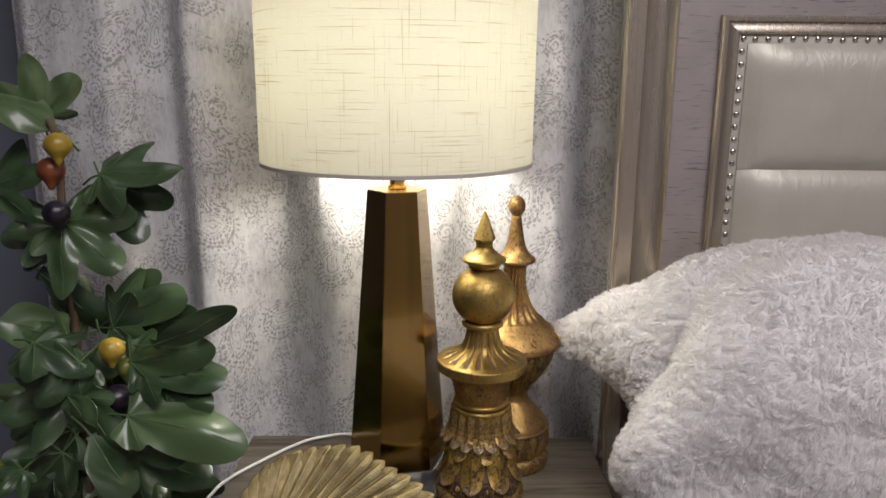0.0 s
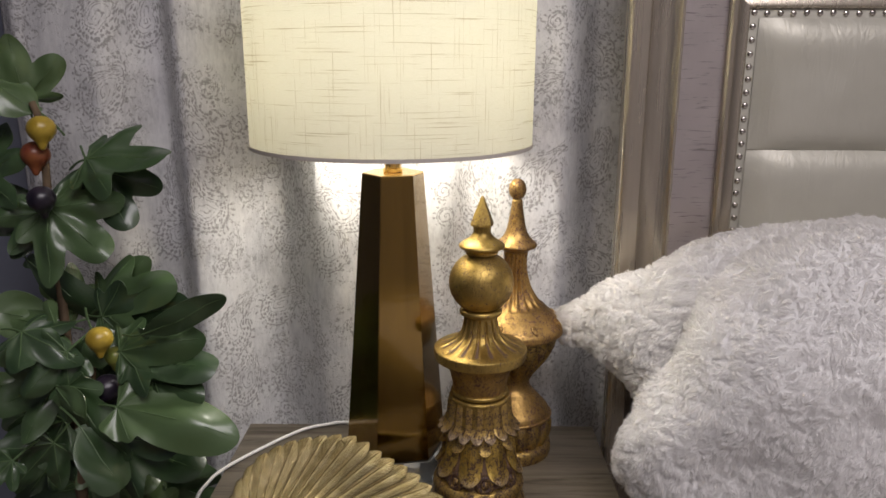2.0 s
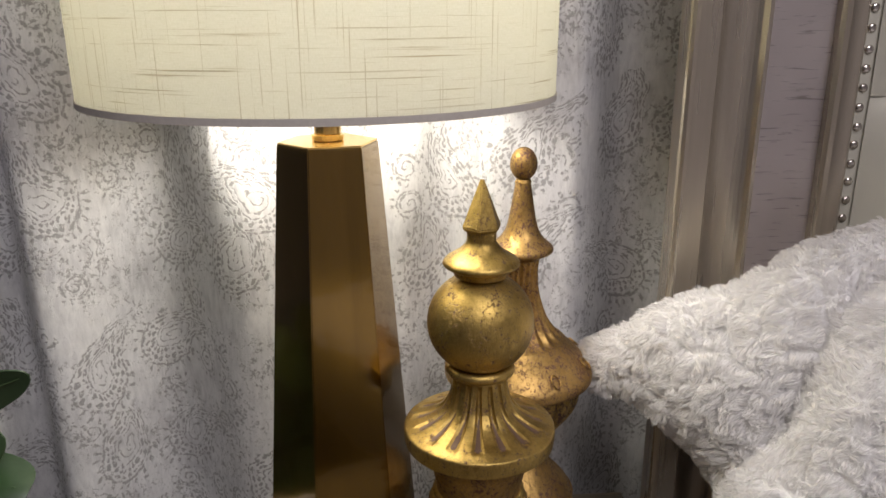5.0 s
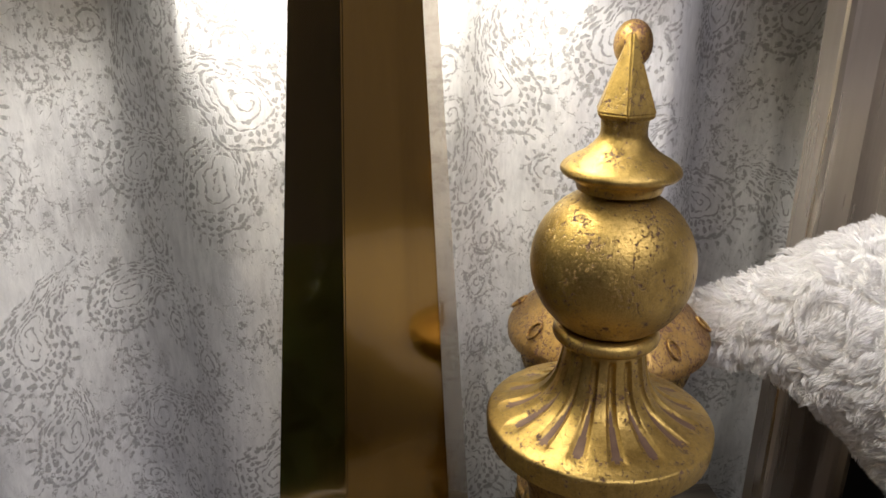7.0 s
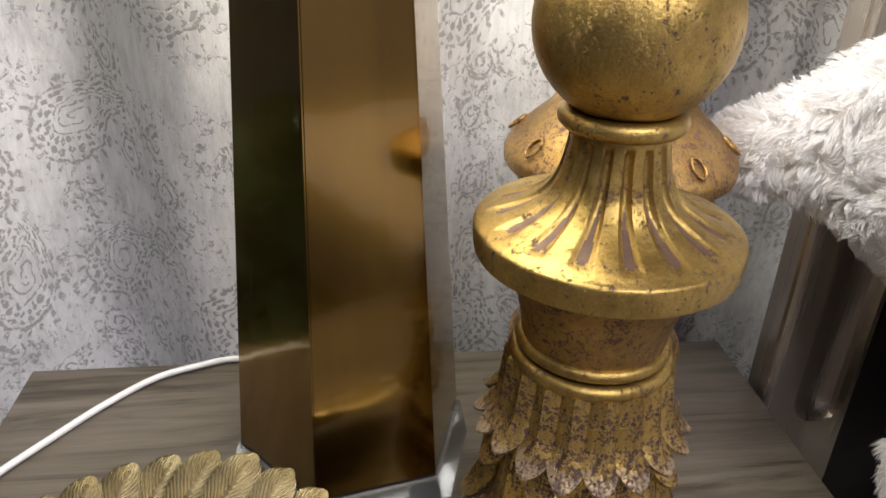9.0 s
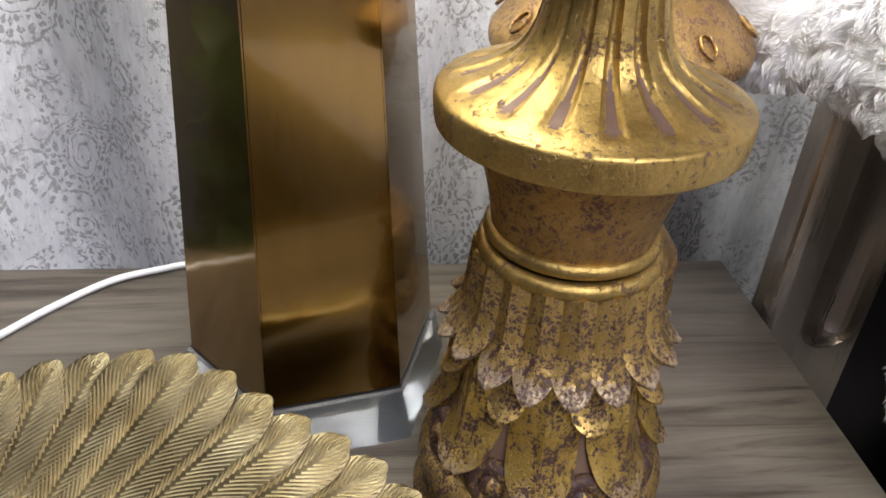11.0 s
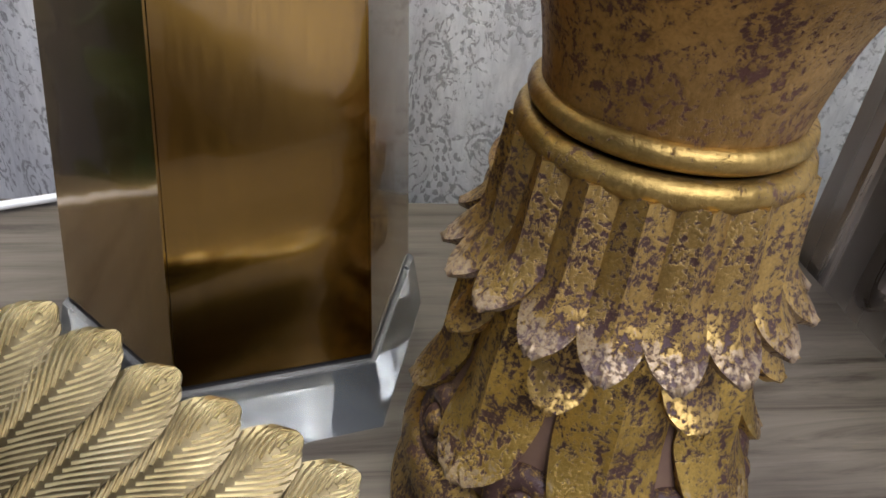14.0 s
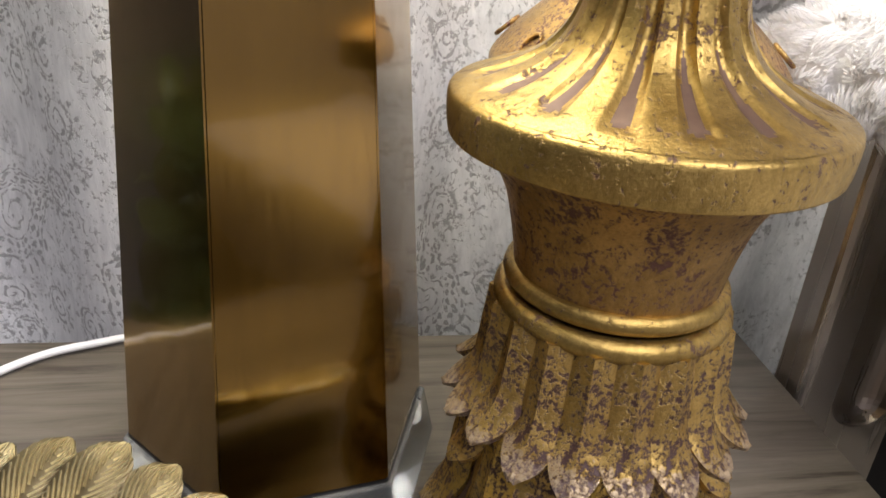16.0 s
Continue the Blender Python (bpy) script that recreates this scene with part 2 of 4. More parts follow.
ink = k.ramp(k.math("ADD", ornament, k.math("MULTIPLY", k.math("SUBTRACT", k.math("ADD", k.math("MULTIPLY", grit, 0.8), k.math("MULTIPLY", wear, 0.45)), 0.70), 1.35)), (0.32, 0.0), (0.70, 1.0))
streaks = k.noise(1, 4, 0.65, k.mapping((170, 45, 1), "UV"), 0.6).outputs[0]
mottle = k.math("ADD", k.math("MULTIPLY", k.noise(9, 5, 0.65, uvw).outputs[0], 0.62), k.math("MULTIPLY", streaks, 0.38))
ground = k.ramp(mottle, (0.36, (0.50, 0.495, 0.505)), (0.50, (0.72, 0.715, 0.72)), (0.62, (0.86, 0.855, 0.855)))
thread = k.noise(1, 2, 0.5, k.mapping((900, 260, 1), "UV")).outputs[0]
col = k.mix(k.math("MULTIPLY", ink, 0.80), ground, (0.26, 0.25, 0.245))
col = k.mix(k.math("MULTIPLY", thread, 0.22), col, (0.42, 0.42, 0.44))
k.color(col)
k.rough(k.ramp(ink, (0.0, 0.42), (1.0, 0.72)))
k.bump(k.math("ADD", k.math("MULTIPLY", ink, -1.0), k.math("MULTIPLY", thread, 0.35)), 0.45, 0.0012)
CURTAIN = k.m

# weathered grey-brown oak
k = Mat("grey_oak", 0.45)
g = k.mapping((2.6, 34, 34))
grain = k.noise(1.5, 6, 0.68, g, 1.3).outputs[0]
pore = k.noise(1, 3, 0.6, k.mapping((14, 420, 420))).outputs[0]
c = k.ramp(grain, (0.34, (0.060, 0.046, 0.031)), (0.47, (0.128, 0.107, 0.077)), (0.70, (0.187, 0.160, 0.119)))
k.color(k.mix(k.ramp(pore, (0.55, 0.0), (0.68, 0.55)), c, (0.10, 0.08, 0.065)))
k.rough(k.ramp(grain, (0.3, 0.55), (0.7, 0.36)))
k.bump(k.math("ADD", grain, k.math("MULTIPLY", pore, -0.6)), 0.15, 0.0008)
OAK = k.m

# silver-bronze painted wood of the headboard
k = Mat("silver_bronze_paint", 0.30, 0.75)
n = k.noise(1, 4, 0.55, k.mapping((70, 70, 3))).outputs[0]
k.color(k.ramp(n, (0.3, (0.41, 0.362, 0.295)), (0.7, (0.49, 0.437, 0.362))))
k.rough(k.ramp(n, (0.3, 0.31), (0.7, 0.24)))
SILVER = k.m
k = Mat("silver_oak_veneer", 0.38, 0.65)
pore = k.noise(1, 4, 0.65, k.mapping((26, 26, 330)), 0.4).outputs[0]
pm = k.ramp(pore, (0.58, 0.0), (0.66, 1.0))
k.color(k.mix(k.math("MULTIPLY", pm, 0.8), k.ramp(k.noise(12).outputs[0], (0.3, (0.42, 0.374, 0.366)), (0.7, (0.54, 0.488, 0.476))), (0.09, 0.07, 0.062)))
k.put(k.b.inputs["Metallic"], k.math("MULTIPLY_ADD", pm, -0.6, 0.65))
k.rough(k.math("MULTIPLY_ADD", pm, 0.4, 0.38))
VENEER = k.m
k = Mat("pearl_leatherette", 0.38)
n = k.noise(35, 5, 0.6).outputs[0]
k.color(k.ramp(k.noise(7, 3).outputs[0], (0.3, (0.45, 0.432, 0.365)), (0.7, (0.54, 0.522, 0.45))))
k.put(k.b.inputs["Metallic"], 0.25)
wr = k.noise(1, 4, 0.6, k.mapping((55, 55, 9)), 1.0).outputs[0]
k.bump(k.math("ADD", k.math("MULTIPLY", n, 0.3), wr), 0.45, 0.0025)
LEATHER = k.m
k = Mat("nickel_nail", 0.2, 1.0)
k.color(k.mix(k.random(), (0.5, 0.46, 0.42), (0.66, 0.62, 0.58)))
NAIL = k.m
k = Mat("dark_bed_board", 0.4)
k.color(k.mix(k.noise(30).outputs[0], (0.012, 0.011, 0.010), (0.022, 0.019, 0.017)))
DARK = k.m

# fur
k = Mat("white_fur_base", 0.95)
n = k.noise(28, 4, 0.6).outputs[0]
k.color(k.ramp(n, (0.3, (0.82, 0.805, 0.79)), (0.7, (0.88, 0.87, 0.855))))
k.put(k.b.inputs["Sheen Weight"], 0.4)
k.bump(k.noise(420, 5, 0.75).outputs[0], 0.8, 0.002)
FURBASE = k.m
k = Mat("white_fur", 0.85)
k.color(k.ramp(k.island(), (0.0, (0.90, 0.885, 0.875)), (1.0, (0.95, 0.94, 0.93))))
k.put(k.b.inputs["Sheen Weight"], 0.3)
tl = k.t.nodes.new("ShaderNodeBsdfTranslucent")
tl.inputs["Color"].default_value = (0.92, 0.91, 0.905, 1)
mx = k.t.nodes.new("ShaderNodeMixShader")
mx.inputs[0].default_value = 0.6
k.put(mx.inputs[1], k.b.outputs[0])
k.put(mx.inputs[2], tl.outputs[0])
k.put(k.t.nodes["Material Output"].inputs[0], mx.outputs[0])
FUR = k.m
k = Mat("bed_linen", 0.9)
k.color(k.mix(k.noise(40).outputs[0], (0.50, 0.47, 0.45), (0.58, 0.55, 0.53)))
BEDDING = k.m

# plant
k = Mat("fig_leaf", 0.33)
n = k.noise(30, 4, 0.6).outputs[0]
base = k.ramp(k.random(), (0.0, (0.020, 0.044, 0.018)), (0.5, (0.042, 0.082, 0.030)), (1.0, (0.088, 0.142, 0.054)))
base = k.mix(k.math("MULTIPLY", n, 0.35), base, (0.058, 0.09, 0.042))
k.color(base)
k.rough(k.ramp(n, (0.3, 0.32), (0.7, 0.52)))
k.put(k.b.inputs["Coat Weight"], 0.55)
k.put(k.b.inputs["Coat Roughness"], 0.2)
k.bump(k.noise(110, 4).outputs[0], 0.25, 0.001)
LEAF = k.m
k = Mat("leaf_vein", 0.5)
k.color(k.mix(k.noise(60).outputs[0], (0.055, 0.10, 0.04), (0.095, 0.15, 0.06)))
VEIN = k.m
k = Mat("brown_stem", 0.8)
k.color(k.ramp(k.noise(1, 5, 0.6, k.mapping((90, 90, 25))).outputs[0], (0.3, (0.07, 0.045, 0.025)), (0.7, (0.19, 0.13, 0.075))))
k.bump(k.noise(130, 4).outputs[0], 0.6, 0.002)
STEM = k.m


def fruit(name, a, b):
    q = Mat(name, 0.32)
    q.color(q.ramp(q.noise(38, 4, 0.6).outputs[0], (0.35, a), (0.68, b)))
    return q.m


FIG_YELLOW = fruit("ripe_yellow_fig", (0.30, 0.20, 0.02), (0.46, 0.33, 0.05))
FIG_RED = fruit("red_fig", (0.16, 0.035, 0.02), (0.27, 0.10, 0.03))
FIG_BLACK = fruit("black_fig", (0.008, 0.006, 0.012), (0.03, 0.022, 0.035))
FIG_GREEN = fruit("green_fig", (0.14, 0.17, 0.03), (0.24, 0.24, 0.05))


def plaster(name, col):
    q = Mat(name, 0.9)
    q.color(q.mix(q.noise(3, 5).outputs[0], tuple(c * 0.9 for c in col), col))
    q.bump(q.noise(220, 3).outputs[0], 0.1, 0.001)
    return q.m


WALL = plaster("blue_grey_wall_paint", (0.17, 0.185, 0.235))
CEIL = plaster("ceiling_paint", (0.62, 0.59, 0.60))
k = Mat("floor_boards", 0.5)
k.color(k.ramp(k.noise(1, 5, 0.6, k.mapping((3, 40, 40))).outputs[0], (0.3, (0.09, 0.065, 0.045)), (0.7, (0.17, 0.125, 0.09))))
FLOOR = k.m
k = Mat("pot_glaze", 0.5)
k.color(k.mix(k.noise(14).outputs[0], (0.03, 0.03, 0.032), (0.05, 0.05, 0.052)))
POT = k.m


# ---------------------------------------------------------------- builders
def finish(bm, mat, name, smooth=True):
    bmesh.ops.recalc_face_normals(bm, faces=bm.faces)
    me = bpy.data.meshes.new(name)
    bm.to_mesh(me)
    bm.free()
    me.materials.append(mat)
    if smooth:
        me.polygons.foreach_set("use_smooth", [True] * len(me.polygons))
        me.set_sharp_from_angle(angle=radians(42))
    return me


def part(name, bm, mat, parent, label="", m=None, smooth=True):
    ob = new(name, finish(bm, mat, name, smooth))
    ob.parent = parent
    if m is not None:
        ob.matrix_basis = m
    if label:
        tagged(ob, label)
    return ob


def share(name, mesh, parent, m, label=""):
    ob = new(name, mesh)
    ob.parent = parent
    ob.matrix_basis = m
    if label:
        tagged(ob, label)
    return ob


def thing(name, label, category, at=(0, 0, 0), group="", kind=""):
    ob = new(name)
    ob.empty_display_size = 0.05
    ob.location = at
    return tagged(ob, label, category, group, kind)


def solid(name, bm, mat, label, category="", kind="", group=""):
    return tagged(new(name, finish(bm, mat, name)), label, category, group, kind)


def box(x0, y0, z0, x1, y1, z1, bevel=0.0, seg=2, bm=None):
    own = bm is None
    bm = bm or bmesh.new()
    r = bmesh.ops.create_cube(bm, size=1)
    for v in r["verts"]:
        v.co = Vector((x0 + (v.co.x + 0.5) * (x1 - x0), y0 + (v.co.y + 0.5) * (y1 - y0), z0 + (v.co.z + 0.5) * (z1 - z0)))
    if bevel:
        es = list({e for v in r["verts"] for e in v.link_edges})
        bmesh.ops.bevel(bm, geom=es, offset=bevel, segments=seg, affect="EDGES", profile=0.6)
    return bm


def lathe(profile, seg=64, shape=None, bm=None):
    """Turned solid from (z, r) rows, top to bottom; shape(angle, i, r) may change a radius."""
    bm = bm or bmesh.new()
    rings = []
    for i, (z, r) in enumerate(profile):
        if r < 1e-5:
            rings.append([bm.verts.new((0, 0, z))])
            continue
        ring = []
        for j in range(seg):
            a = 2 * math.pi * j / seg
            rr = shape(a, i, r) if shape else r
            ring.append(bm.verts.new((rr * math.cos(a), rr * math.sin(a), z)))
        rings.append(ring)
    for p, q in zip(rings, rings[1:]):
        if len(p) == 1 and len(q) == 1:
            continue
        for j in range(seg):
            n = (j + 1) % seg
            if len(p) == 1:
                bm.faces.new((p[0], q[j], q[n]))
            elif len(q) == 1:
                bm.faces.new((p[j], q[0], p[n]))
            else:
                bm.faces.new((p[j], q[j], q[n], p[n]))
    for ring in (rings[0], rings[-1]):
        if len(ring) > 2:
            bm.faces.new(ring)
    return bm


def ease(rows, n):
    """Catmull-Rom through (z, r) rows."""
    pts = [Vector((a, b)) for a, b in rows]
    out = []
    for i in range(len(pts) - 1):
        p0, p1, p2, p3 = pts[max(i - 1, 0)], pts[i], pts[i + 1], pts[min(i + 2, len(pts) - 1)]
        for s in range(n):
            t = s / n
            v = 0.5 * (2 * p1 + (p2 - p0) * t + (2 * p0 - 5 * p1 + 4 * p2 - p3) * t * t + (3 * p1 - p0 - 3 * p2 + p3) * t ** 3)
            out.append((v.x, max(v.y, 0)))
    out.append(tuple(pts[-1]))
    return out


def torus(z, r, minor, seg=72, ring=12):
    bm = bmesh.new()
    rows = []
    for i in range(seg):
        a = 2 * math.pi * i / seg
        rows.append([bm.verts.new(((r + minor * math.cos(b)) * math.cos(a), (r + minor * math.cos(b)) * math.sin(a), z + minor * math.sin(b))) for b in (2 * math.pi * j / ring for j in range(ring))])
    for i in range(seg):
        for j in range(ring):
            p, q = rows[i], rows[(i + 1) % seg]
            bm.faces.new((p[j], q[j], q[(j + 1) % ring], p[(j + 1) % ring]))
    return bm


def tube(points, radius, seg=10, bm=None, taper=None):
    """Round cord or twig along points."""
    bm = bm or bmesh.new()
    pts = [Vector(p) for p in points]
    rings = []
    for i, p in enumerate(pts):
        d = (pts[min(i + 1, len(pts) - 1)] - pts[max(i - 1, 0)]).normalized()
        u = d.orthogonal().normalized() if i == 0 else (side - d * side.dot(d)).normalized()
        side = u
        w = d.cross(u)
        r = radius * (taper(i / (len(pts) - 1)) if taper else 1)
        rings.append([bm.verts.new(p + (u * math.cos(a) + w * math.sin(a)) * r) for a in (2 * math.pi * j / seg for j in range(seg))])
    for p, q in zip(rings, rings[1:]):
        for j in range(seg):
            bm.faces.new((p[j], p[(j + 1) % seg], q[(j + 1) % seg], q[j]))
    bm.faces.new(rings[0][::-1])
    bm.faces.new(rings[-1])
    return bm


def spline(pts, n=8):
    pts = [Vector(p) for p in pts]
    out = []
    for i in range(len(pts) - 1):
        p0, p1, p2, p3 = pts[max(i - 1, 0)], pts[i], pts[i + 1], pts[min(i + 2, len(pts) - 1)]
        for s in range(n):
            t = s / n
            out.append(0.5 * (2 * p1 + (p2 - p0) * t + (2 * p0 - 5 * p1 + 4 * p2 - p3) * t * t + (3 * p1 - p0 - 3 * p2 + p3) * t ** 3))
    out.append(pts[-1])
    return out


def sheet(grid, thick, bm=None):
    """A closed slab from a grid of points, thick metres through."""
    bm = bm or bmesh.new()
    nu, nv = len(grid), len(grid[0])
    nor = [[None] * nv for _ in range(nu)]
    for i in range(nu):
        for j in range(nv):
            a = grid[min(i + 1, nu - 1)][j] - grid[max(i - 1, 0)][j]
            b = grid[i][min(j + 1, nv - 1)] - grid[i][max(j - 1, 0)]
            c = a.cross(b)
            nor[i][j] = c.normalized() if c.length > 1e-12 else Vector((0, 0, 1))
    top = [[bm.verts.new(grid[i][j] + nor[i][j] * thick / 2) for j in range(nv)] for i in range(nu)]
    bot = [[bm.verts.new(grid[i][j] - nor[i][j] * thick / 2) for j in range(nv)] for i in range(nu)]
    for i in range(nu - 1):
        for j in range(nv - 1):
            bm.faces.new((top[i][j], top[i + 1][j], top[i + 1][j + 1], top[i][j + 1]))
            bm.faces.new((bot[i][j], bot[i][j + 1], bot[i + 1][j + 1], bot[i + 1][j]))
    for j in range(nv - 1):
        bm.faces.new((top[0][j], top[0][j + 1], bot[0][j + 1], bot[0][j]))
        bm.faces.new((top[-1][j], bot[-1][j], bot[-1][j + 1], top[-1][j + 1]))
    for i in range(nu - 1):
        bm.faces.new((top[i][0], bot[i][0], bot[i + 1][0], top[i + 1][0]))
        bm.faces.new((top[i][-1], top[i + 1][-1], bot[i + 1][-1], bot[i][-1]))
    return bm


# ---------------------------------------------------------------- room
X0, X1, Y0, Y1, H = -2.2, 2.8, -2.6, 1.36, 2.6
solid("floor", box(X0, Y0, -0.05, X1, Y1, 0.0), FLOOR, "dark brown wooden floor", "floor", "structure")
solid("ceiling", box(X0, Y0, H, X1, Y1, H + 0.08), CEIL, "plain pale ceiling", "ceiling", "structure")
solid("wall_north", box(X0 - 0.1, Y1, -0.05, X1 + 0.1, Y1 + 0.1, H), WALL, "blue-grey painted wall behind the curtain", "wall", "structure")
solid("wall_south", box(X0 - 0.1, Y0 - 0.1, -0.05, X1 + 0.1, Y0, H), CEIL, "plain pale wall", "wall", "structure")
solid("wall_west", box(X0 - 0.1, Y0, -0.05, X0, Y1, H), WALL, "blue-grey painted wall", "wall", "structure")
solid("wall_east", box(X1, Y0, -0.05, X1 + 0.1, Y1, H), CEIL, "plain pale wall", "wall", "structure")

# ---------------------------------------------------------------- curtain
FOLDS = [(-0.66, 1.215), (-0.62, 1.185), (-0.50, 1.165), (-0.425, 1.222), (-0.375, 1.155), (-0.27, 1.226), (-0.155, 1.137), (-0.05, 1.20), (-0.005, 1.172),
         (0.045, 1.20), (0.10, 1.160), (0.17, 1.165), (0.245, 1.232), (0.31, 1.222), (0.40, 1.17), (0.50, 1.22), (0.62, 1.17)]


def fold(x):
    for (xa, ya), (xb, yb) in zip(FOLDS, FOLDS[1:]):
        if x <= xb:
            s = min(max((x - xa) / (xb - xa), 0), 1)
            return ya + (yb - ya) * (0.5 - 0.5 * math.cos(math.pi * s))
    return FOLDS[-1][1]


def make_curtain():
    bm = bmesh.new()
    uvl = bm.loops.layers.uv.new("UVMap")
    nx, nz = 330, 110
    z0, z1 = 0.02, 2.45
    rows, us = [], []
    u, last = 0.0, None
    for i in range(nx + 1):
        x = -0.655 + 1.27 * i / nx
        y = fold(x)
        if last:
            u += math.hypot(x - last[0], y - last[1])
        last = (x, y)
        us.append(u)
        col = []
        for j in range(nz + 1):
            z = z0 + (z1 - z0) * j / nz
            w = noise.noise((x * 7, z * 1.3, 2.0)) * 0.008 + noise.noise((x * 22, z * 3.0, 7.0)) * 0.0034 + noise.noise((x * 42, z * 9.0, 3.0)) * 0.0016
            sway = 0.010 * noise.noise((z * 1.1, 4.0, x * 2.0))
            reach = 0.187 ** 2 - (x + sway - LAMP_X) ** 2
            yy = y + w
            if reach > 0 and z > 1.0:
                press = min(1.0, (z - 1.0) / 0.13)
                yy += press * max(0.0, LAMP_Y + math.sqrt(reach) - yy)
            col.append(bm.verts.new((x + sway, yy, z)))
        rows.append(col)
    for i in range(nx):
        for j in range(nz):
            f = bm.faces.new((rows[i][j], rows[i + 1][j], rows[i + 1][j + 1], rows[i][j + 1]))
            for l, (a, b) in zip(f.loops, ((i, j), (i + 1, j), (i + 1, j + 1), (i, j + 1))):
                l[uvl].uv = (us[a], z0 + (z1 - z0) * b / nz)
    me = finish(bm, CURTAIN, "curtain")
    ob = tagged(new("curtain", me), "silver-white paisley jacquard curtain hanging in soft folds", "curtain")
    mod = ob.modifiers.new("cloth", "SOLIDIFY")
    mod.thickness = 0.0015
    return ob


make_curtain()

# ---------------------------------------------------------------- nightstand
NX0, NX1, NY0, NY1 = -0.304, 0.240, 0.66, 1.132
stand = thing("nightstand", "grey-brown oak nightstand with a plain top", "nightstand", (-0.03, 0.9, 0))
inv = Matrix.Translation((0.03, -0.9, 0))


def at_stand(bm):
    bmesh.ops.transform(bm, matrix=inv, verts=bm.verts)
    return bm


part("top", at_stand(box(NX0, NY0, TABLE - 0.028, NX1, NY1, TABLE, 0.002)), OAK, stand)
part("body", at_stand(box(NX0 + 0.012, NY0 + 0.014, 0.10, NX1 - 0.012, NY1 - 0.01, TABLE - 0.029, 0.002)), OAK, stand)
for zz in (0.13, 0.385):
    d = part("drawer_front", at_stand(box(NX0 + 0.02, NY0 + 0.002, zz, NX1 - 0.02, NY0 + 0.013, zz + 0.24, 0.003)), OAK, stand)
for xx in (NX0 + 0.03, NX1 - 0.07):
    for yy in (NY0 + 0.03, NY1 - 0.07):
        part("leg", at_stand(box(xx, yy, 0.0, xx + 0.04, yy + 0.04, 0.101, 0.003)), OAK, stand)


# ---------------------------------------------------------------- table lamp
def hexring(bm, z, r, turn, cut=0.0):
    out = []
    for i in range(6):
        a = radians(turn + 60 * i)
        if cut:
            for s in (-cut, cut):
                out.append(bm.verts.new((r * math.cos(a + s), r * math.sin(a + s), z)))
        else:
            out.append(bm.verts.new((r * math.cos(a), r * math.sin(a), z)))
    return out


def hexprism(rows, turn, cut=0.0, bevel=0.0):
    bm = bmesh.new()
    rings = [hexring(bm, z, r, turn, cut) for z, r in rows]
    n = len(rings[0])
    for p, q in zip(rings, rings[1:]):
        for j in range(n):
            bm.faces.new((p[j], p[(j + 1) % n], q[(j + 1) % n], q[j]))
    bm.faces.new(rings[0])
    bm.faces.new(rings[-1])
    if bevel:
        bmesh.ops.bevel(bm, geom=list(bm.edges), offset=bevel, segments=2, affect="EDGES")
    return bm


TURN_HEX = 12.5
BOT, TOP = 0.7125, 1.0995
lampo = thing("table_lamp", "lit table lamp with a hexagonal bronze column and linen drum shade", "lamp", (LAMP_X, LAMP_Y, TABLE))
dz = -TABLE
part("plinth", hexprism([(0.001, 0.0785), (0.004, 0.0788), (BOT - 0.0016 + dz, 0.0726)], TURN_HEX, 0.0, 0.0003), ACRYLIC, lampo, "clear acrylic plinth", smooth=False).visible_shadow = False
part("base_plate", hexprism([(BOT - 0.0012 + dz, 0.0703), (BOT + dz, 0.0703)], TURN_HEX, 0.0, 0.0004), DARK, lampo, "thin dark edge plate", smooth=False)
part("column", hexprism([(BOT + 0.0005 + dz, 0.0701), (TOP - 0.0006 + dz, 0.0410)], TURN_HEX, 0.0, 0.0007), BRONZE, lampo, "brushed bronze hexagonal column", smooth=False)
part("cap", hexprism([(TOP - 0.0005 + dz, 0.0407), (TOP + 0.001 + dz, 0.0405)], TURN_HEX, 0.0, 0.0004), BRASS, lampo, "brass top plate", smooth=False)
part("collar", lathe([(TOP + 0.0065 + dz, 0.0115), (TOP + 0.0060 + dz, 0.0128), (TOP + 0.0020 + dz, 0.0128), (TOP + 0.0012 + dz, 0.0118)], 40), BRASS, lampo)
part("neck", lathe([(TOP + 0.055 + dz, 0.0108), (TOP + 0.007 + dz, 0.0108)], 40), BRASS, lampo)
part("socket", lathe([(TOP + 0.095 + dz, 0.015), (TOP + 0.090 + dz, 0.0165), (TOP + 0.056 + dz, 0.0165)], 32), BRASS, lampo)
part("bulb", lathe(ease([(1.285 + dz, 0.0), (1.280 + dz, 0.012), (1.262 + dz, 0.0245), (1.238 + dz, 0.0265), (1.215 + dz, 0.019), (1.198 + dz, 0.0135)], 5), 32), BULBGLASS, lampo, "lit frosted bulb").visible_shadow = False
SH0, SH1, SHR = 1.1365, 1.425, 0.1795


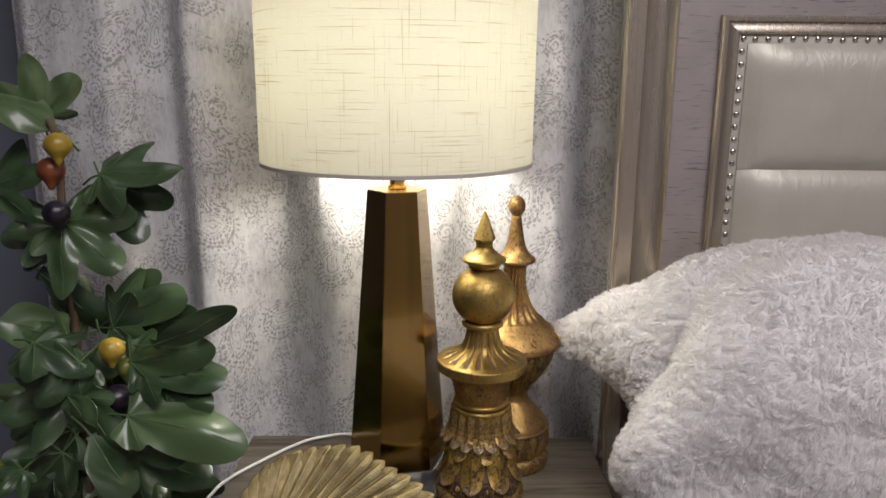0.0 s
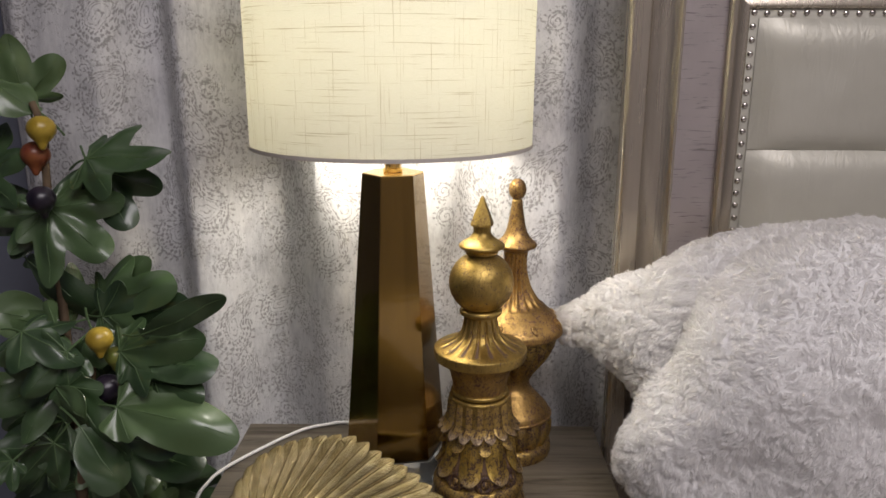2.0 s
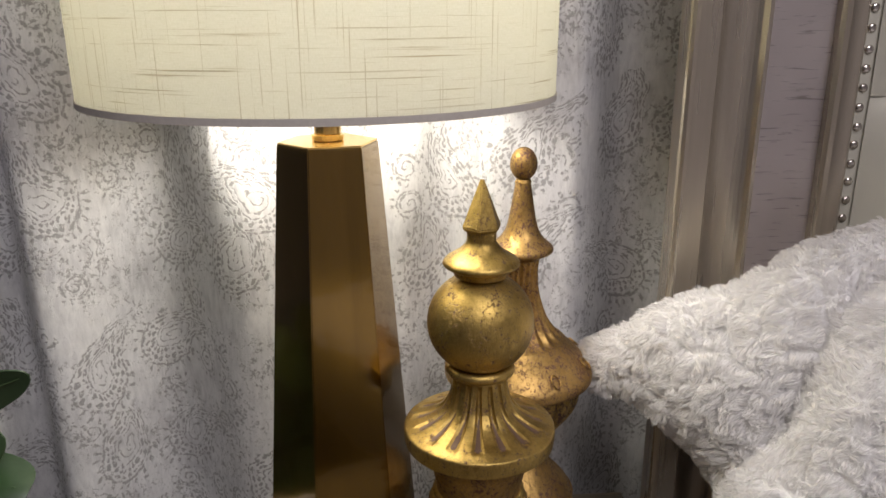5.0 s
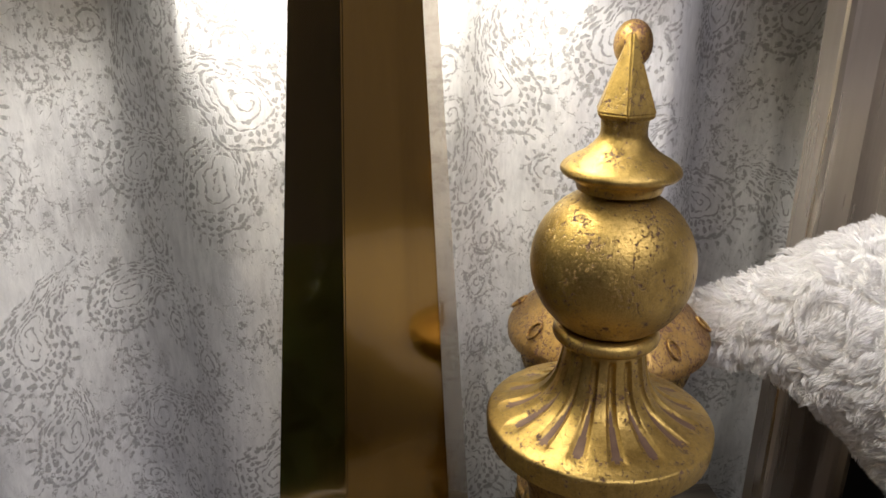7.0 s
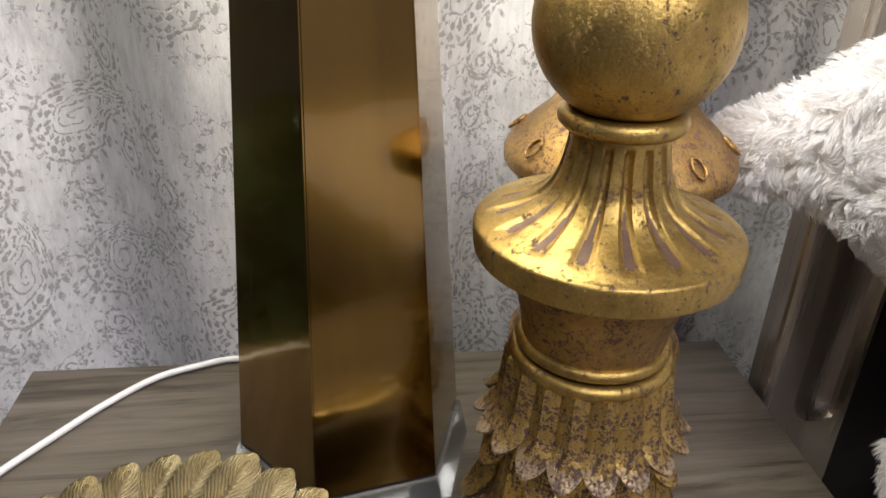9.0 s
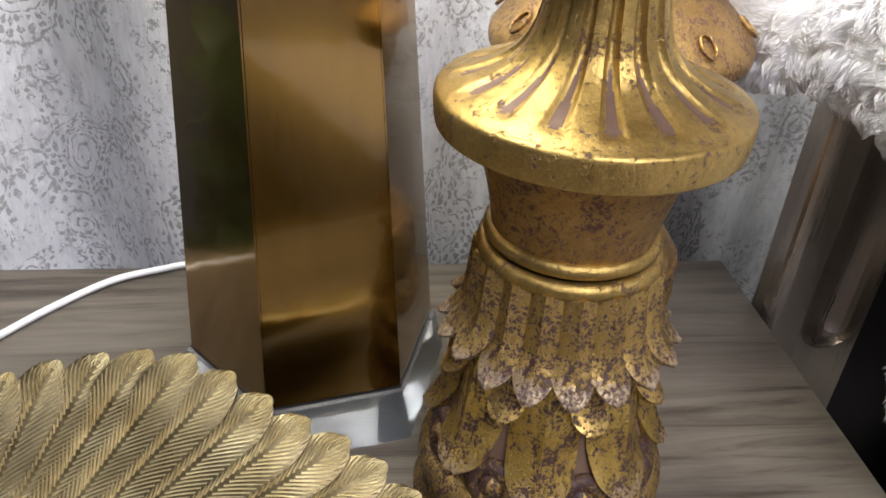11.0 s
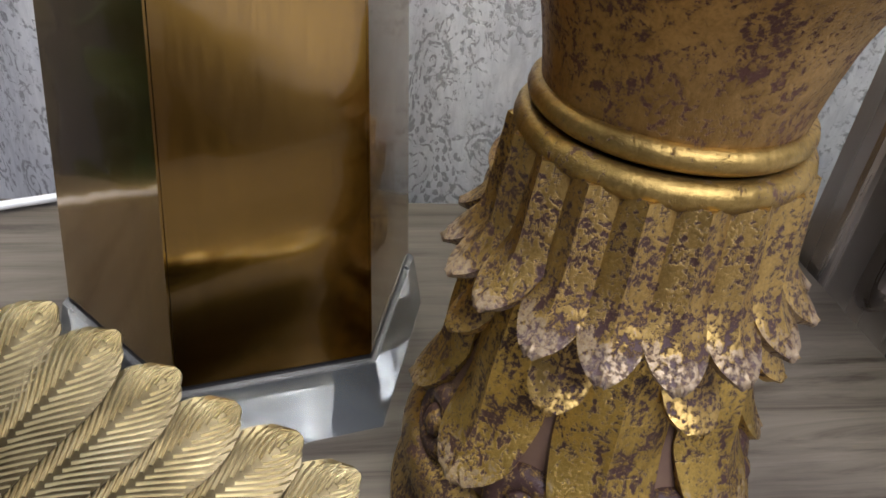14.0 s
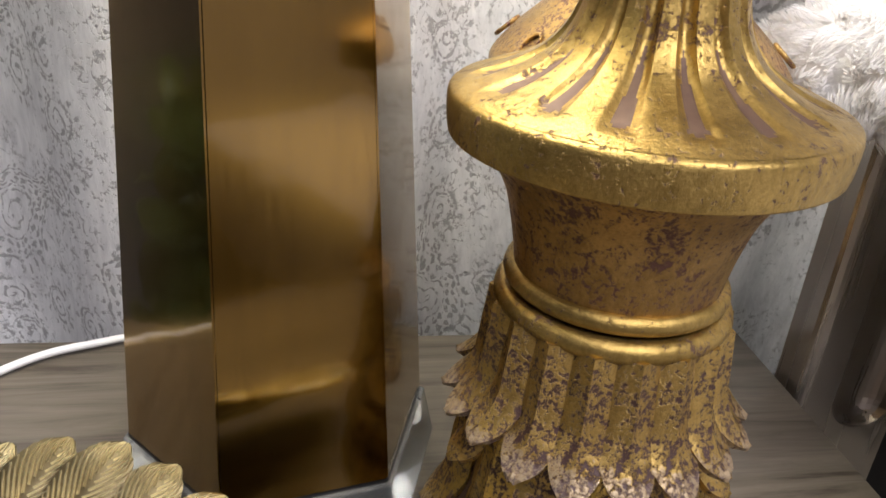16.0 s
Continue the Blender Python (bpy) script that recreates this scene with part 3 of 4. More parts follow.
def drum(r, z0, z1, thick, seg=128, rows=10, flare=0.0):
    bm = bmesh.new()
    uvl = bm.loops.layers.uv.new("UVMap")
    rings = []
    for rr in (r, r - thick):
        ring = []
        for j in range(rows + 1):
            z = z0 + (z1 - z0) * j / rows
            q = rr + flare * (j / rows)
            ring.append([bm.verts.new((q * math.cos(2 * math.pi * i / seg), q * math.sin(2 * math.pi * i / seg), z)) for i in range(seg)])
        rings.append(ring)
    circ = 2 * math.pi * r

    def quad(vs, uvs):
        f = bm.faces.new(vs)
        for l, w in zip(f.loops, uvs):
            l[uvl].uv = w
    for s, ring in enumerate(rings):
        for j in range(rows):
            for i in range(seg):
                n = (i + 1) % seg
                vs = [ring[j][i], ring[j][n], ring[j + 1][n], ring[j + 1][i]]
                zz = [z0 + (z1 - z0) * q / rows for q in (j, j, j + 1, j + 1)]
                ww = [(circ * q / seg, z) for q, z in zip((i, i + 1, i + 1, i), zz)]
                if s:
                    vs, ww = vs[::-1], ww[::-1]
                quad(vs, ww)
    for j in (0, rows):
        for i in range(seg):
            n = (i + 1) % seg
            quad([rings[0][j][i], rings[1][j][i], rings[1][j][n], rings[0][j][n]], [(0, 0)] * 4)
    return bm


shade = part("shade", drum(SHR, SH0 + dz, SH1 + dz, 0.0012, flare=0.001), LINEN, lampo, "cream linen drum shade with slubs, glowing")
part("bottom_trim", drum(SHR + 0.0008, SH0 - 0.001 + dz, SH0 + 0.0035 + dz, 0.003, rows=1), TRIM, shade, "grey-beige bottom trim")
part("top_trim", drum(SHR + 0.0018, SH1 - 0.0035 + dz, SH1 + 0.001 + dz, 0.003, rows=1), TRIM, shade)
spider = part("spider", tube([(-SHR + 0.002, 0, SH0 + 0.24 + dz), (0, 0, SH0 + 0.24 + dz), (SHR - 0.002, 0, SH0 + 0.24 + dz)], 0.0016), BRASS, lampo)
part("harp", tube(spline([(0, -0.014, TOP + 0.06 + dz), (0, -0.052, 1.24 + dz), (0, -0.03, 1.345 + dz), (0, 0, 1.376 + dz), (0, 0.03, 1.345 + dz), (0, 0.052, 1.24 + dz), (0, 0.014, TOP + 0.06 + dz)], 6), 0.0014, 8), BRASS, lampo)
cord = [(-0.075, 1.092, 0.684), (-0.105, 1.112, 0.683), (-0.149, 1.130, 0.683), (-0.183, 1.122, 0.683), (-0.210, 1.109, 0.683), (-0.238, 1.081, 0.683), (-0.262, 1.050, 0.683), (-0.284, 1.020, 0.683),
        (-0.302, 0.990, 0.6835), (-0.317, 0.962, 0.679), (-0.330, 0.938, 0.655), (-0.334, 0.93, 0.55), (-0.336, 0.95, 0.1), (-0.34, 1.0, 0.01)]
part("cord", tube([Vector(p) - Vector((LAMP_X, LAMP_Y, TABLE)) for p in spline(cord, 8)], 0.0025), CORD, lampo, "white power cord")


# ---------------------------------------------------------------- finials
def tongue(length, width, curl, thick, bend=0.0, rib=0.0012, nu=22, nv=11, belly=0.0):
    """A hanging leaf from the origin down -z, facing -y: rounded end, fine rib, raised rim, tip flaring out like a spoon."""
    grid = []
    for i in range(nu):
        t = 1 - (1 - i / (nu - 1)) ** 1.35
        if t < 0.80:
            w = width * (0.82 + 0.18 * math.sin(math.pi / 2 * t / 0.80))
        else:
            w = width * math.sqrt(max(1 - ((t - 0.80) / 0.2005) ** 2, 0.0))
        row = []
        for j in range(nv):
            s = 2 * j / (nv - 1) - 1
            x = s * max(w, width * 0.03) / 2
            out = bend * t + curl * max(0, (t - 0.55) / 0.45) ** 2 + belly * math.sin(math.pi * t)
            spoon = width * (0.06 * s * s) * max(0, (t - 0.6) / 0.4) - width * 0.26 * s * s * (1 - 0.7 * max(0, (t - 0.6) / 0.4))
            ridge = rib * math.exp(-(s / 0.10) ** 2) * (1 - t * 0.4)
            row.append(Vector((x, -(out + ridge + spoon), -length * t)))
        grid.append(row)
    return sheet(grid, thick)


def around(deg, r, z, lean=0.0):
    """Pose of a leaf that hangs at radius r in the direction deg (0: towards -y)."""
    return Matrix.Rotation(radians(deg), 4, "Z") @ Matrix.Translation((0, -r, z)) @ Matrix.Rotation(radians(lean), 4, "X")


def make_finial_one():
    x, y = 0.0515, 0.9214
    z0 = TABLE
    f = thing("carved_finial", "tall gilded wooden finial with ball, fluted disc and carved leaves", "finial", (x, y, z0), "gilded finials")
    d = -z0
    bm = bmesh.new()
    top = bm.verts.new((0, 0, 1.0905 + d))
    for zz, rr in ((1.0525, 0.0150),):
        ring = [bm.verts.new((rr * math.cos(radians(14 + 60 * i)), rr * math.sin(radians(14 + 60 * i)), zz + d)) for i in range(6)]
    low = [bm.verts.new((0.0128 * math.cos(radians(14 + 60 * i)), 0.0128 * math.sin(radians(14 + 60 * i)), 1.0495 + d)) for i in range(6)]
    for i in range(6):
        bm.faces.new((top, ring[i], ring[(i + 1) % 6]))
        bm.faces.new((ring[i], low[i], low[(i + 1) % 6], ring[(i + 1) % 6]))
    bm.faces.new(low)
    bmesh.ops.bevel(bm, geom=list(bm.edges), offset=0.0008, segments=2, affect="EDGES")
    part("point", bm, GILT, f, "faceted pointed tip", smooth=False)
    part("upper_collar", lathe(ease([(1.0500 + d, 0.0112), (1.0465 + d, 0.0106), (1.0410 + d, 0.0112), (1.0350 + d, 0.0165), (1.0300 + d, 0.0245), (1.0268 + d, 0.0276), (1.0240 + d, 0.0270), (1.0210 + d, 0.0215), (1.0165 + d, 0.0195)], 6), 72), GILT, f)
    ball = [(0.980 + 0.0385 * math.cos(a) + d, 0.0395 * math.sin(a)) for a in (math.pi * i / 40 for i in range(3, 38))]
    part("ball", lathe(ball, 80), GILT, f, "round gilded ball")
    part("ring", torus(0.9432 + d, 0.0222, 0.0042), GILT, f)
    # fluted flare
    prof = ease([(0.9415 + d, 0.0203), (0.9315 + d, 0.0210), (0.9180 + d, 0.0242), (0.9090 + d, 0.0305), (0.9030 + d, 0.0400), (0.8995 + d, 0.0490), (0.8965 + d, 0.0562)], 10)
    N = 16

    def flute(a, i, r):
        t = i / (len(prof) - 1)
        if t < 0.10 or t > 0.90:
            return r
        s = (((a - radians(3.75)) * N / (2 * math.pi)) % 1.0) - 0.5
        env = min(1, (t - 0.10) / 0.08, (0.90 - t) / 0.10)
        w = 0.23 * min(1, (0.92 - t) / 0.05) ** 0.5
        cut = max(0, 1 - (s / max(w, 0.01)) ** 2)
        return r - 0.0040 * (0.55 + 0.45 * t) * min(1, env * 2) * cut ** 0.55
    flare = part("fluted_flare", lathe(prof, 360, flute), GILT, f, "fluted flare with dark worn grooves")
    flare.data.materials.append(BOLE)
    rad = sorted((zz, rr) for zz, rr in prof)
    for poly in flare.data.polygons:
        c = poly.center
        want = np.interp(c.z, [q[0] for q in rad], [q[1] for q in rad])
        if math.hypot(c.x, c.y) < want - 0.0029:
            poly.material_index = 1
    part("disc_rim", lathe(ease([(0.8964 + d, 0.0560), (0.8950 + d, 0.0577), (0.8910 + d, 0.0580), (0.8845 + d, 0.0574), (0.8828 + d, 0.0560), (0.8815 + d, 0.0480)], 5), 96), GILT, f)
    part("cup", lathe(ease([(0.8820 + d, 0.0500), (0.8770 + d, 0.0445), (0.8660 + d, 0.0385), (0.8530 + d, 0.0350), (0.8430 + d, 0.0333), (0.8395 + d, 0.0330)], 6), 80), GILT_RED, f)
    part("bead", torus(0.8382 + d, 0.0327, 0.0034), GILT, f)
    part("bead", torus(0.8303 + d, 0.0345, 0.0040), GILT, f)
    part("core", lathe(ease([(0.832 + d, 0.0340), (0.815 + d, 0.0350), (0.780 + d, 0.0380), (0.755 + d, 0.0420), (0.735 + d, 0.0480), (0.715 + d, 0.0500), (0.690 + d, 0.0510)], 5), 64), BOLE, f, "dark red-brown carved core")
    n1 = 18
    for i in range(n1):
        ang = -5 + 360 / n1 * i
        jit = 0.94 + 0.12 * random.random()
        part("upper_leaf", tongue(0.0405 * jit, 0.0160, 0.0098, 0.0028, 0.0050, 0.0012), GILT_WORN, f, m=around(ang, 0.0372, 0.8290 + d))
    n2 = 8
    for i in range(n2):
        ang = -15 + 360 / n2 * i
        part("lower_leaf", tongue(0.0610, 0.0275, 0.0110, 0.0036, 0.0065, 0.0016, 24, 13, 0.003), GILT_LOWER, f, m=around(ang, 0.0390, 0.7925 + d))
        part("small_leaf", tongue(0.0260, 0.0150, 0.0060, 0.0030, 0.004, 0.0010), GILT_WORN, f, m=around(ang + 22.5, 0.0405, 0.7960 + d))
    for i in range(n2):
        ang = -15 + 22.5 + 360 / n2 * i
        bm = torus(0, 0.0085, 0.0046, 28, 10)
        bmesh.ops.rotate(bm, verts=bm.verts, cent=(0, 0, 0), matrix=Matrix.Rotation(radians(90), 3, "X"))
        sc = part("scroll", bm, GILT_DARK, f, m=around(ang, 0.0480, 0.7310 + d, -14))
        bm = bmesh.new()
        bmesh.ops.create_uvsphere(bm, u_segments=16, v_segments=10, radius=0.0066)
        part("scroll_eye", bm, GILT_DARK, sc)
    part("base", lathe(ease([(0.7240 + d, 0.0490), (0.7200 + d, 0.0560), (0.7120 + d, 0.0590), (0.7040 + d, 0.0560), (0.6980 + d, 0.0570), (0.6880 + d, 0.0610), (0.0, 0.0605)], 5), 72), GILT_WORN, f)
    return f


def make_finial_two():
    x, y = 0.1050, 1.062
    z0 = TABLE
    f = thing("turned_finial", "reddish gilded wooden finial with small round knob and gadrooned foot", "finial", (x, y, z0), "gilded finials")
    d = -z0
    part("knob", lathe([(1.0705 + 0.0150 * math.cos(a) + d, 0.0122 * math.sin(a)) for a in (math.pi * i / 24 for i in range(0, 24))], 40), GILT_RED, f, "worn round copper-gold knob")
    part("spire", lathe(ease([(1.0570 + d, 0.0062), (1.0540 + d, 0.0075), (1.0500 + d, 0.0076), (1.0200 + d, 0.0125), (1.0080 + d, 0.0165), (1.0000 + d, 0.0225), (0.9950 + d, 0.0285), (0.9905 + d, 0.0285), (0.9870 + d, 0.0215), (0.9840 + d, 0.0180)], 6), 56), GILT_RED, f)
    prof = ease([(0.9845 + d, 0.0172), (0.9700 + d, 0.0160), (0.9500 + d, 0.0178), (0.9280 + d, 0.0250), (0.9120 + d, 0.0350), (0.9050 + d, 0.0435)], 8)

    def fl(a, i, r):
        t = i / (len(prof) - 1)
        return r - 0.0036 * math.sin(math.pi * min(1, t * 1.05)) ** 0.5 * (0.5 + 0.5 * math.cos(a * 18)) * (0.6 + t)
    part("fluted_neck", lathe(prof, 216, fl), GILT_RED, f, "fluted neck with a scalloped hem")
    part("shoulder", lathe(ease([(0.9060 + d, 0.0420), (0.9000 + d, 0.0480), (0.8900 + d, 0.0590), (0.8780 + d, 0.0690), (0.8720 + d, 0.0705), (0.8670 + d, 0.0690), (0.8640 + d, 0.0600)], 6), 80), GILT_RED, f)
    for i in range(8):
        a = radians(-90 + 22 + 45 * i)
        bm = torus(0, 0.0065, 0.0011, 24, 8)
        for v in bm.verts:
            v.co.x *= 0.62
        m = Matrix.Translation((0.0640 * math.cos(a), 0.0640 * math.sin(a), 0.8865 + d)) @ Matrix.Rotation(a - math.pi / 2, 4, "Z") @ Matrix.Rotation(radians(-42), 4, "X")
        part("oval_boss", bm, GILT_RED, f, m=m)
    bowl = ease([(0.8645 + d, 0.0610), (0.8500 + d, 0.0600), (0.8350 + d, 0.0540), (0.8150 + d, 0.0400), (0.8020 + d, 0.0300), (0.7950 + d, 0.0265)], 6)
    part("gadrooned_bowl", lathe(bowl, 192, lambda a, i, r: r - 0.0050 * abs(math.cos(a * 9)) ** 3 * math.sin(math.pi * min(1, i / (len(bowl) - 1) * 1.2)) ** 1.0 if i < len(bowl) * 0.83 else r), GILT_WORN, f)
    part("waist", lathe(ease([(0.7960 + d, 0.0262), (0.7900 + d, 0.0245), (0.7800 + d, 0.0265), (0.7640 + d, 0.0400), (0.7500 + d, 0.0525), (0.7420 + d, 0.0560)], 6), 64), GILT_RED, f)
    part("bead", torus(0.7400 + d, 0.0555, 0.0030), GILT_RED, f)
    foot = ease([(0.7395 + d, 0.0560), (0.7280 + d, 0.0590), (0.7120 + d, 0.0580), (0.6990 + d, 0.0520)], 6)
    part("gadrooned_foot", lathe(foot, 192, lambda a, i, r: r - 0.0050 * abs(math.cos(a * 8)) ** 4), GILT_WORN, f)
    part("base", lathe(ease([(0.6995 + d, 0.0530), (0.6950 + d, 0.0575), (0.6860 + d, 0.0585), (0.0, 0.0570)], 5), 64), GILT_WORN, f)
    return f


make_finial_one()
make_finial_two()


# ---------------------------------------------------------------- feather dish
def feather(path, width, name, parent, ridge=0.0016):
    """One cast feather along a path from tip to root: raised quill and slanting barbs."""
    raw = spline(path, 14)
    run = [0.0]
    for a, b in zip(raw, raw[1:]):
        run.append(run[-1] + (b - a).length)
    n, nv = 52, 13
    pts, at = [], 0
    for i in range(n):
        want = run[-1] * (i / (n - 1))
        while at < len(raw) - 2 and run[at + 1] < want:
            at += 1
        pts.append(raw[at].lerp(raw[at + 1], min(1.0, (want - run[at]) / max(run[at + 1] - run[at], 1e-9))))
    round_end = 0.85 * width / run[-1]
    bm = bmesh.new()
    grid = []
    up = Vector((0.25, -0.45, 0.86)).normalized()
    for i, p in enumerate(pts):
        t = i / (n - 1)
        d = (pts[min(i + 1, n - 1)] - pts[max(i - 1, 0)]).normalized()
        s = d.cross(up).normalized()
        nn = s.cross(d).normalized()
        if t < round_end:
            w = width * math.sqrt(max(1 - ((round_end - t) / (round_end * 1.01)) ** 2, 0.02))
        else:
            w = width * (1 - 0.84 * ((t - round_end) / (1 - round_end)))
        row = []
        for j in range(nv):
            q = 2 * j / (nv - 1) - 1
            h = 0.25 * ridge * math.exp(-(q / 0.08) ** 2) - 0.0007 * q * q - 0.0013 * q
            back = d * (q * q * w * 0.04)
            row.append(p + s * (q * w / 2) + nn * h + back * (1 - 0.5 * t))
        grid.append(row)
    sheet(grid, 0.0016, bm)
    # plate takes the darkened brass, so the gaps between barbs look shaded
    ob = part(name, bm, FEATHER_RECESS_SHADE, parent)
    # barbs: thin raised ridges slanting from quill to edge
    bb = bmesh.new()
    total = sum((pts[i + 1] - pts[i]).length for i in range(n - 1))
    count = int(total / 0.0029)
    for k2 in range(2, count):
        f0 = k2 / count * (n - 1)
        for sgn in (-1, 1):
            line = []
            for st in range(5):
                q = sgn * (0.07 + 0.89 * st / 4)
                f1 = f0 - abs(q) * 0.0205 * (1 - 0.75 * k2 / count) / total * (n - 1)
                f1 = min(max(f1, 0), n - 1.001)
                i = int(f1)
                fr = f1 - i
                jj = (q + 1) / 2 * (nv - 1)
                j = min(int(jj), nv - 2)
                gr = jj - j
                a = grid[i][j].lerp(grid[i][j + 1], gr)
                b = grid[i + 1][j].lerp(grid[i + 1][j + 1], gr)
                line.append(a.lerp(b, fr))
            d = (line[-1] - line[0])
            if d.length < 1e-4:
                continue
            side = d.cross(up).normalized() * 0.00085
            lift = up * 0.0015
            va = [bb.verts.new(p - side + up * 0.0001) for p in line]
            vb = [bb.verts.new(p + lift * (1.25 - 0.3 * st2 / 4)) for st2, p in enumerate(line)]
            vc = [bb.verts.new(p + side + up * 0.0001) for p in line]
            for st in range(4):
                bb.faces.new((va[st], va[st + 1], vb[st + 1], vb[st]))
                bb.faces.new((vb[st], vb[st + 1], vc[st + 1], vc[st]))
    me = bpy.data.meshes.new("barb")
    bb.to_mesh(me)
    bb.free()
    me.materials.append(FEATHER)
    o2 = new("barb", me)
    o2.parent = ob
    tagged(o2, kind="stuff")
    return ob


def make_dish():
    cx, cy = -0.12, 0.86
    f = thing("feather_dish", "gold metal dish shaped as overlapping feathers on the nightstand", "dish", (cx, cy, TABLE))
    rim = spline([(-0.262, 0.865, 0.700), (-0.248, 0.893, 0.728), (-0.224, 0.915, 0.749), (-0.190, 0.932, 0.758), (-0.152, 0.940, 0.761), (-0.117, 0.938, 0.763), (-0.094, 0.930, 0.758), (-0.077, 0.923, 0.749),
                  (-0.056, 0.913, 0.741), (-0.032, 0.904, 0.732), (-0.018, 0.894, 0.725), (0.000, 0.880, 0.716), (0.015, 0.862, 0.708), (0.024, 0.842, 0.702)], 12)
    lens = [0.0]
    for a, b in zip(rim, rim[1:]):
        lens.append(lens[-1] + (b - a).length)
    count = 20
    o = Vector((cx, cy, TABLE))
    for i in range(count):
        want = lens[-1] * i / (count - 1)
        j = max(0, min(len(rim) - 2, next((q for q, v in enumerate(lens) if v >= want), len(rim) - 1) - 1))
        fr = (want - lens[j]) / max(lens[j + 1] - lens[j], 1e-6)
        tip = rim[j].lerp(rim[j + 1], fr)
        u = i / (count - 1)
        root = Vector((-0.222 + 0.045 * u, 0.812 - 0.022 * u, 0.694))
        mid = tip.lerp(root, 0.48) + Vector((-0.006 - 0.010 * u, 0.004 + 0.012 * u, -0.004 - 0.012 * math.sin(math.pi * u)))
        near = tip.lerp(root, 0.12) + Vector((-0.002, 0.002, -0.001))
        feather([tip - o, near - o, mid - o, root - o], 0.0235 if 3 < i else 0.022, "feather", f)
    bm = lathe([(0.012, 0.050), (0.010, 0.055), (0.0, 0.058)], 48)
    for v in bm.verts:
        v.co.x = v.co.x * 0.9 - 0.04
        v.co.y = v.co.y * 0.45 - 0.02
    part("foot", bm, FEATHER, f, "low oval gold foot")
    return f


make_dish()

# ---------------------------------------------------------------- headboard
HB = 1.055
head = thing("headboard", "silver-bronze wooden headboard with nailhead-trimmed padded panels", "headboard", (0.9, 1.09, 0))
ho = Vector((0.9, 1.09, 0))


def at_head(bm):
    bmesh.ops.translate(bm, verts=bm.verts, vec=-ho)
    return bm


HZ = 1.62


def profile_post(rows, z0, z1, bm=None):
    """An upright moulding: (x, y) outline drawn up from z0 to z1."""
    bm = bm or bmesh.new()
    a = [bm.verts.new((x, y, z0)) for x, y in rows]
    b = [bm.verts.new((x, y, z1)) for x, y in rows]
    n = len(rows)
    for i in range(n):
        bm.faces.new((a[i], a[(i + 1) % n], b[(i + 1) % n], b[i]))
    bm.faces.new(a)
    bm.faces.new(b)
    return bm


BACK = 1.083


def edge_post():
    """Outer post: flat arris and a concave channel that ends in a round stop above the floor."""
    bm = bmesh.new()
    rows = []
    stop, rise = 0.652, 0.020
    levels = [0.0, stop - 0.0001] + [stop + rise * (1 - math.cos(math.pi / 2 * i / 8)) for i in range(9)] + [0.9, 1.2, HZ]
    for z in levels:
        k2 = 0.0 if z < stop else min(1.0, math.sqrt(max(1 - (1 - min((z - stop) / rise, 1)) ** 2, 0)))
        row = [(0.3145, BACK), (0.2440, BACK), (0.2440, 1.0625), (0.2452, 1.0598), (0.2480, 1.0580), (0.2515, 1.0575)]
        for i in range(13):
            u = i / 12
            row.append((0.2905 + 0.0410 * (u - 0.5) * max(k2, 0.02), 1.0572 + 0.010 * k2 * math.sin(math.pi * u) ** 0.6))
        row.append((0.3145, 1.0572))
        rows.append([bm.verts.new((x, y, z)) for x, y in row])
    n = len(rows[0])
    for p, q in zip(rows, rows[1:]):
        for i in range(n):
            bm.faces.new((p[i], p[(i + 1) % n], q[(i + 1) % n], q[i]))
    bm.faces.new(rows[0])
    bm.faces.new(rows[-1])
    return bm


part("edge_post", at_head(edge_post()), SILVER, head, "outer post with a concave golden-sheened channel", smooth=False)
part("veneer_panel", at_head(box(0.3147, 1.0585, 0.84, 1.50, 1.08, HZ - 0.06, 0.0)), VENEER, head, "silver-washed open-grain veneer")
part("lower_board", at_head(box(0.3147, 1.062, 0.05, 1.50, 1.08, 0.839, 0.002)), DARK, head, "black board below the panel")
part("cap_rail", at_head(box(0.242, 1.050, HZ, 1.56, 1.084, HZ + 0.035, 0.006)), SILVER, head)
part("stile", at_head(box(1.5002, 1.054, 0.0, 1.555, BACK, HZ, 0.003)), SILVER, head)
# moulded frame round the padding, mitred at the corner
PX0, PX1, PZ0, PZ1 = 0.370, 1.44, 0.845, 1.332


def moulding(x0, z0, x1, z1, name):
    """A mitred stick of moulding between outer corners; its section steps up and falls in."""
    bm = bmesh.new()
    sec = [(0.0, 1.0584), (0.0, 1.0500), (0.003, 1.0470), (0.0075, 1.0470), (0.0095, 1.0505), (0.0115, 1.0490), (0.0215, 1.0475), (0.0245, 1.0500), (0.0245, 1.0584)]
    a, b = Vector((x0, 0, z0)), Vector((x1, 0, z1))
    run = (b - a).normalized()
    inn = Vector((-run.z, 0, run.x))
    mid = Vector(((PX0 + PX1) / 2, 0, (PZ0 + PZ1) / 2))
    if (mid - a).dot(inn) < 0:
        inn = -inn
    ra = [bm.verts.new(a + inn * s + run * s + Vector((0, y, 0))) for s, y in sec]
    rb2 = [bm.verts.new(b + inn * s - run * s + Vector((0, y, 0))) for s, y in sec]
    for i in range(len(sec) - 1):
        bm.faces.new((ra[i], ra[i + 1], rb2[i + 1], rb2[i]))
    bm.faces.new(ra)
    bm.faces.new(rb2)
    part(name, at_head(bm), SILVER, head)


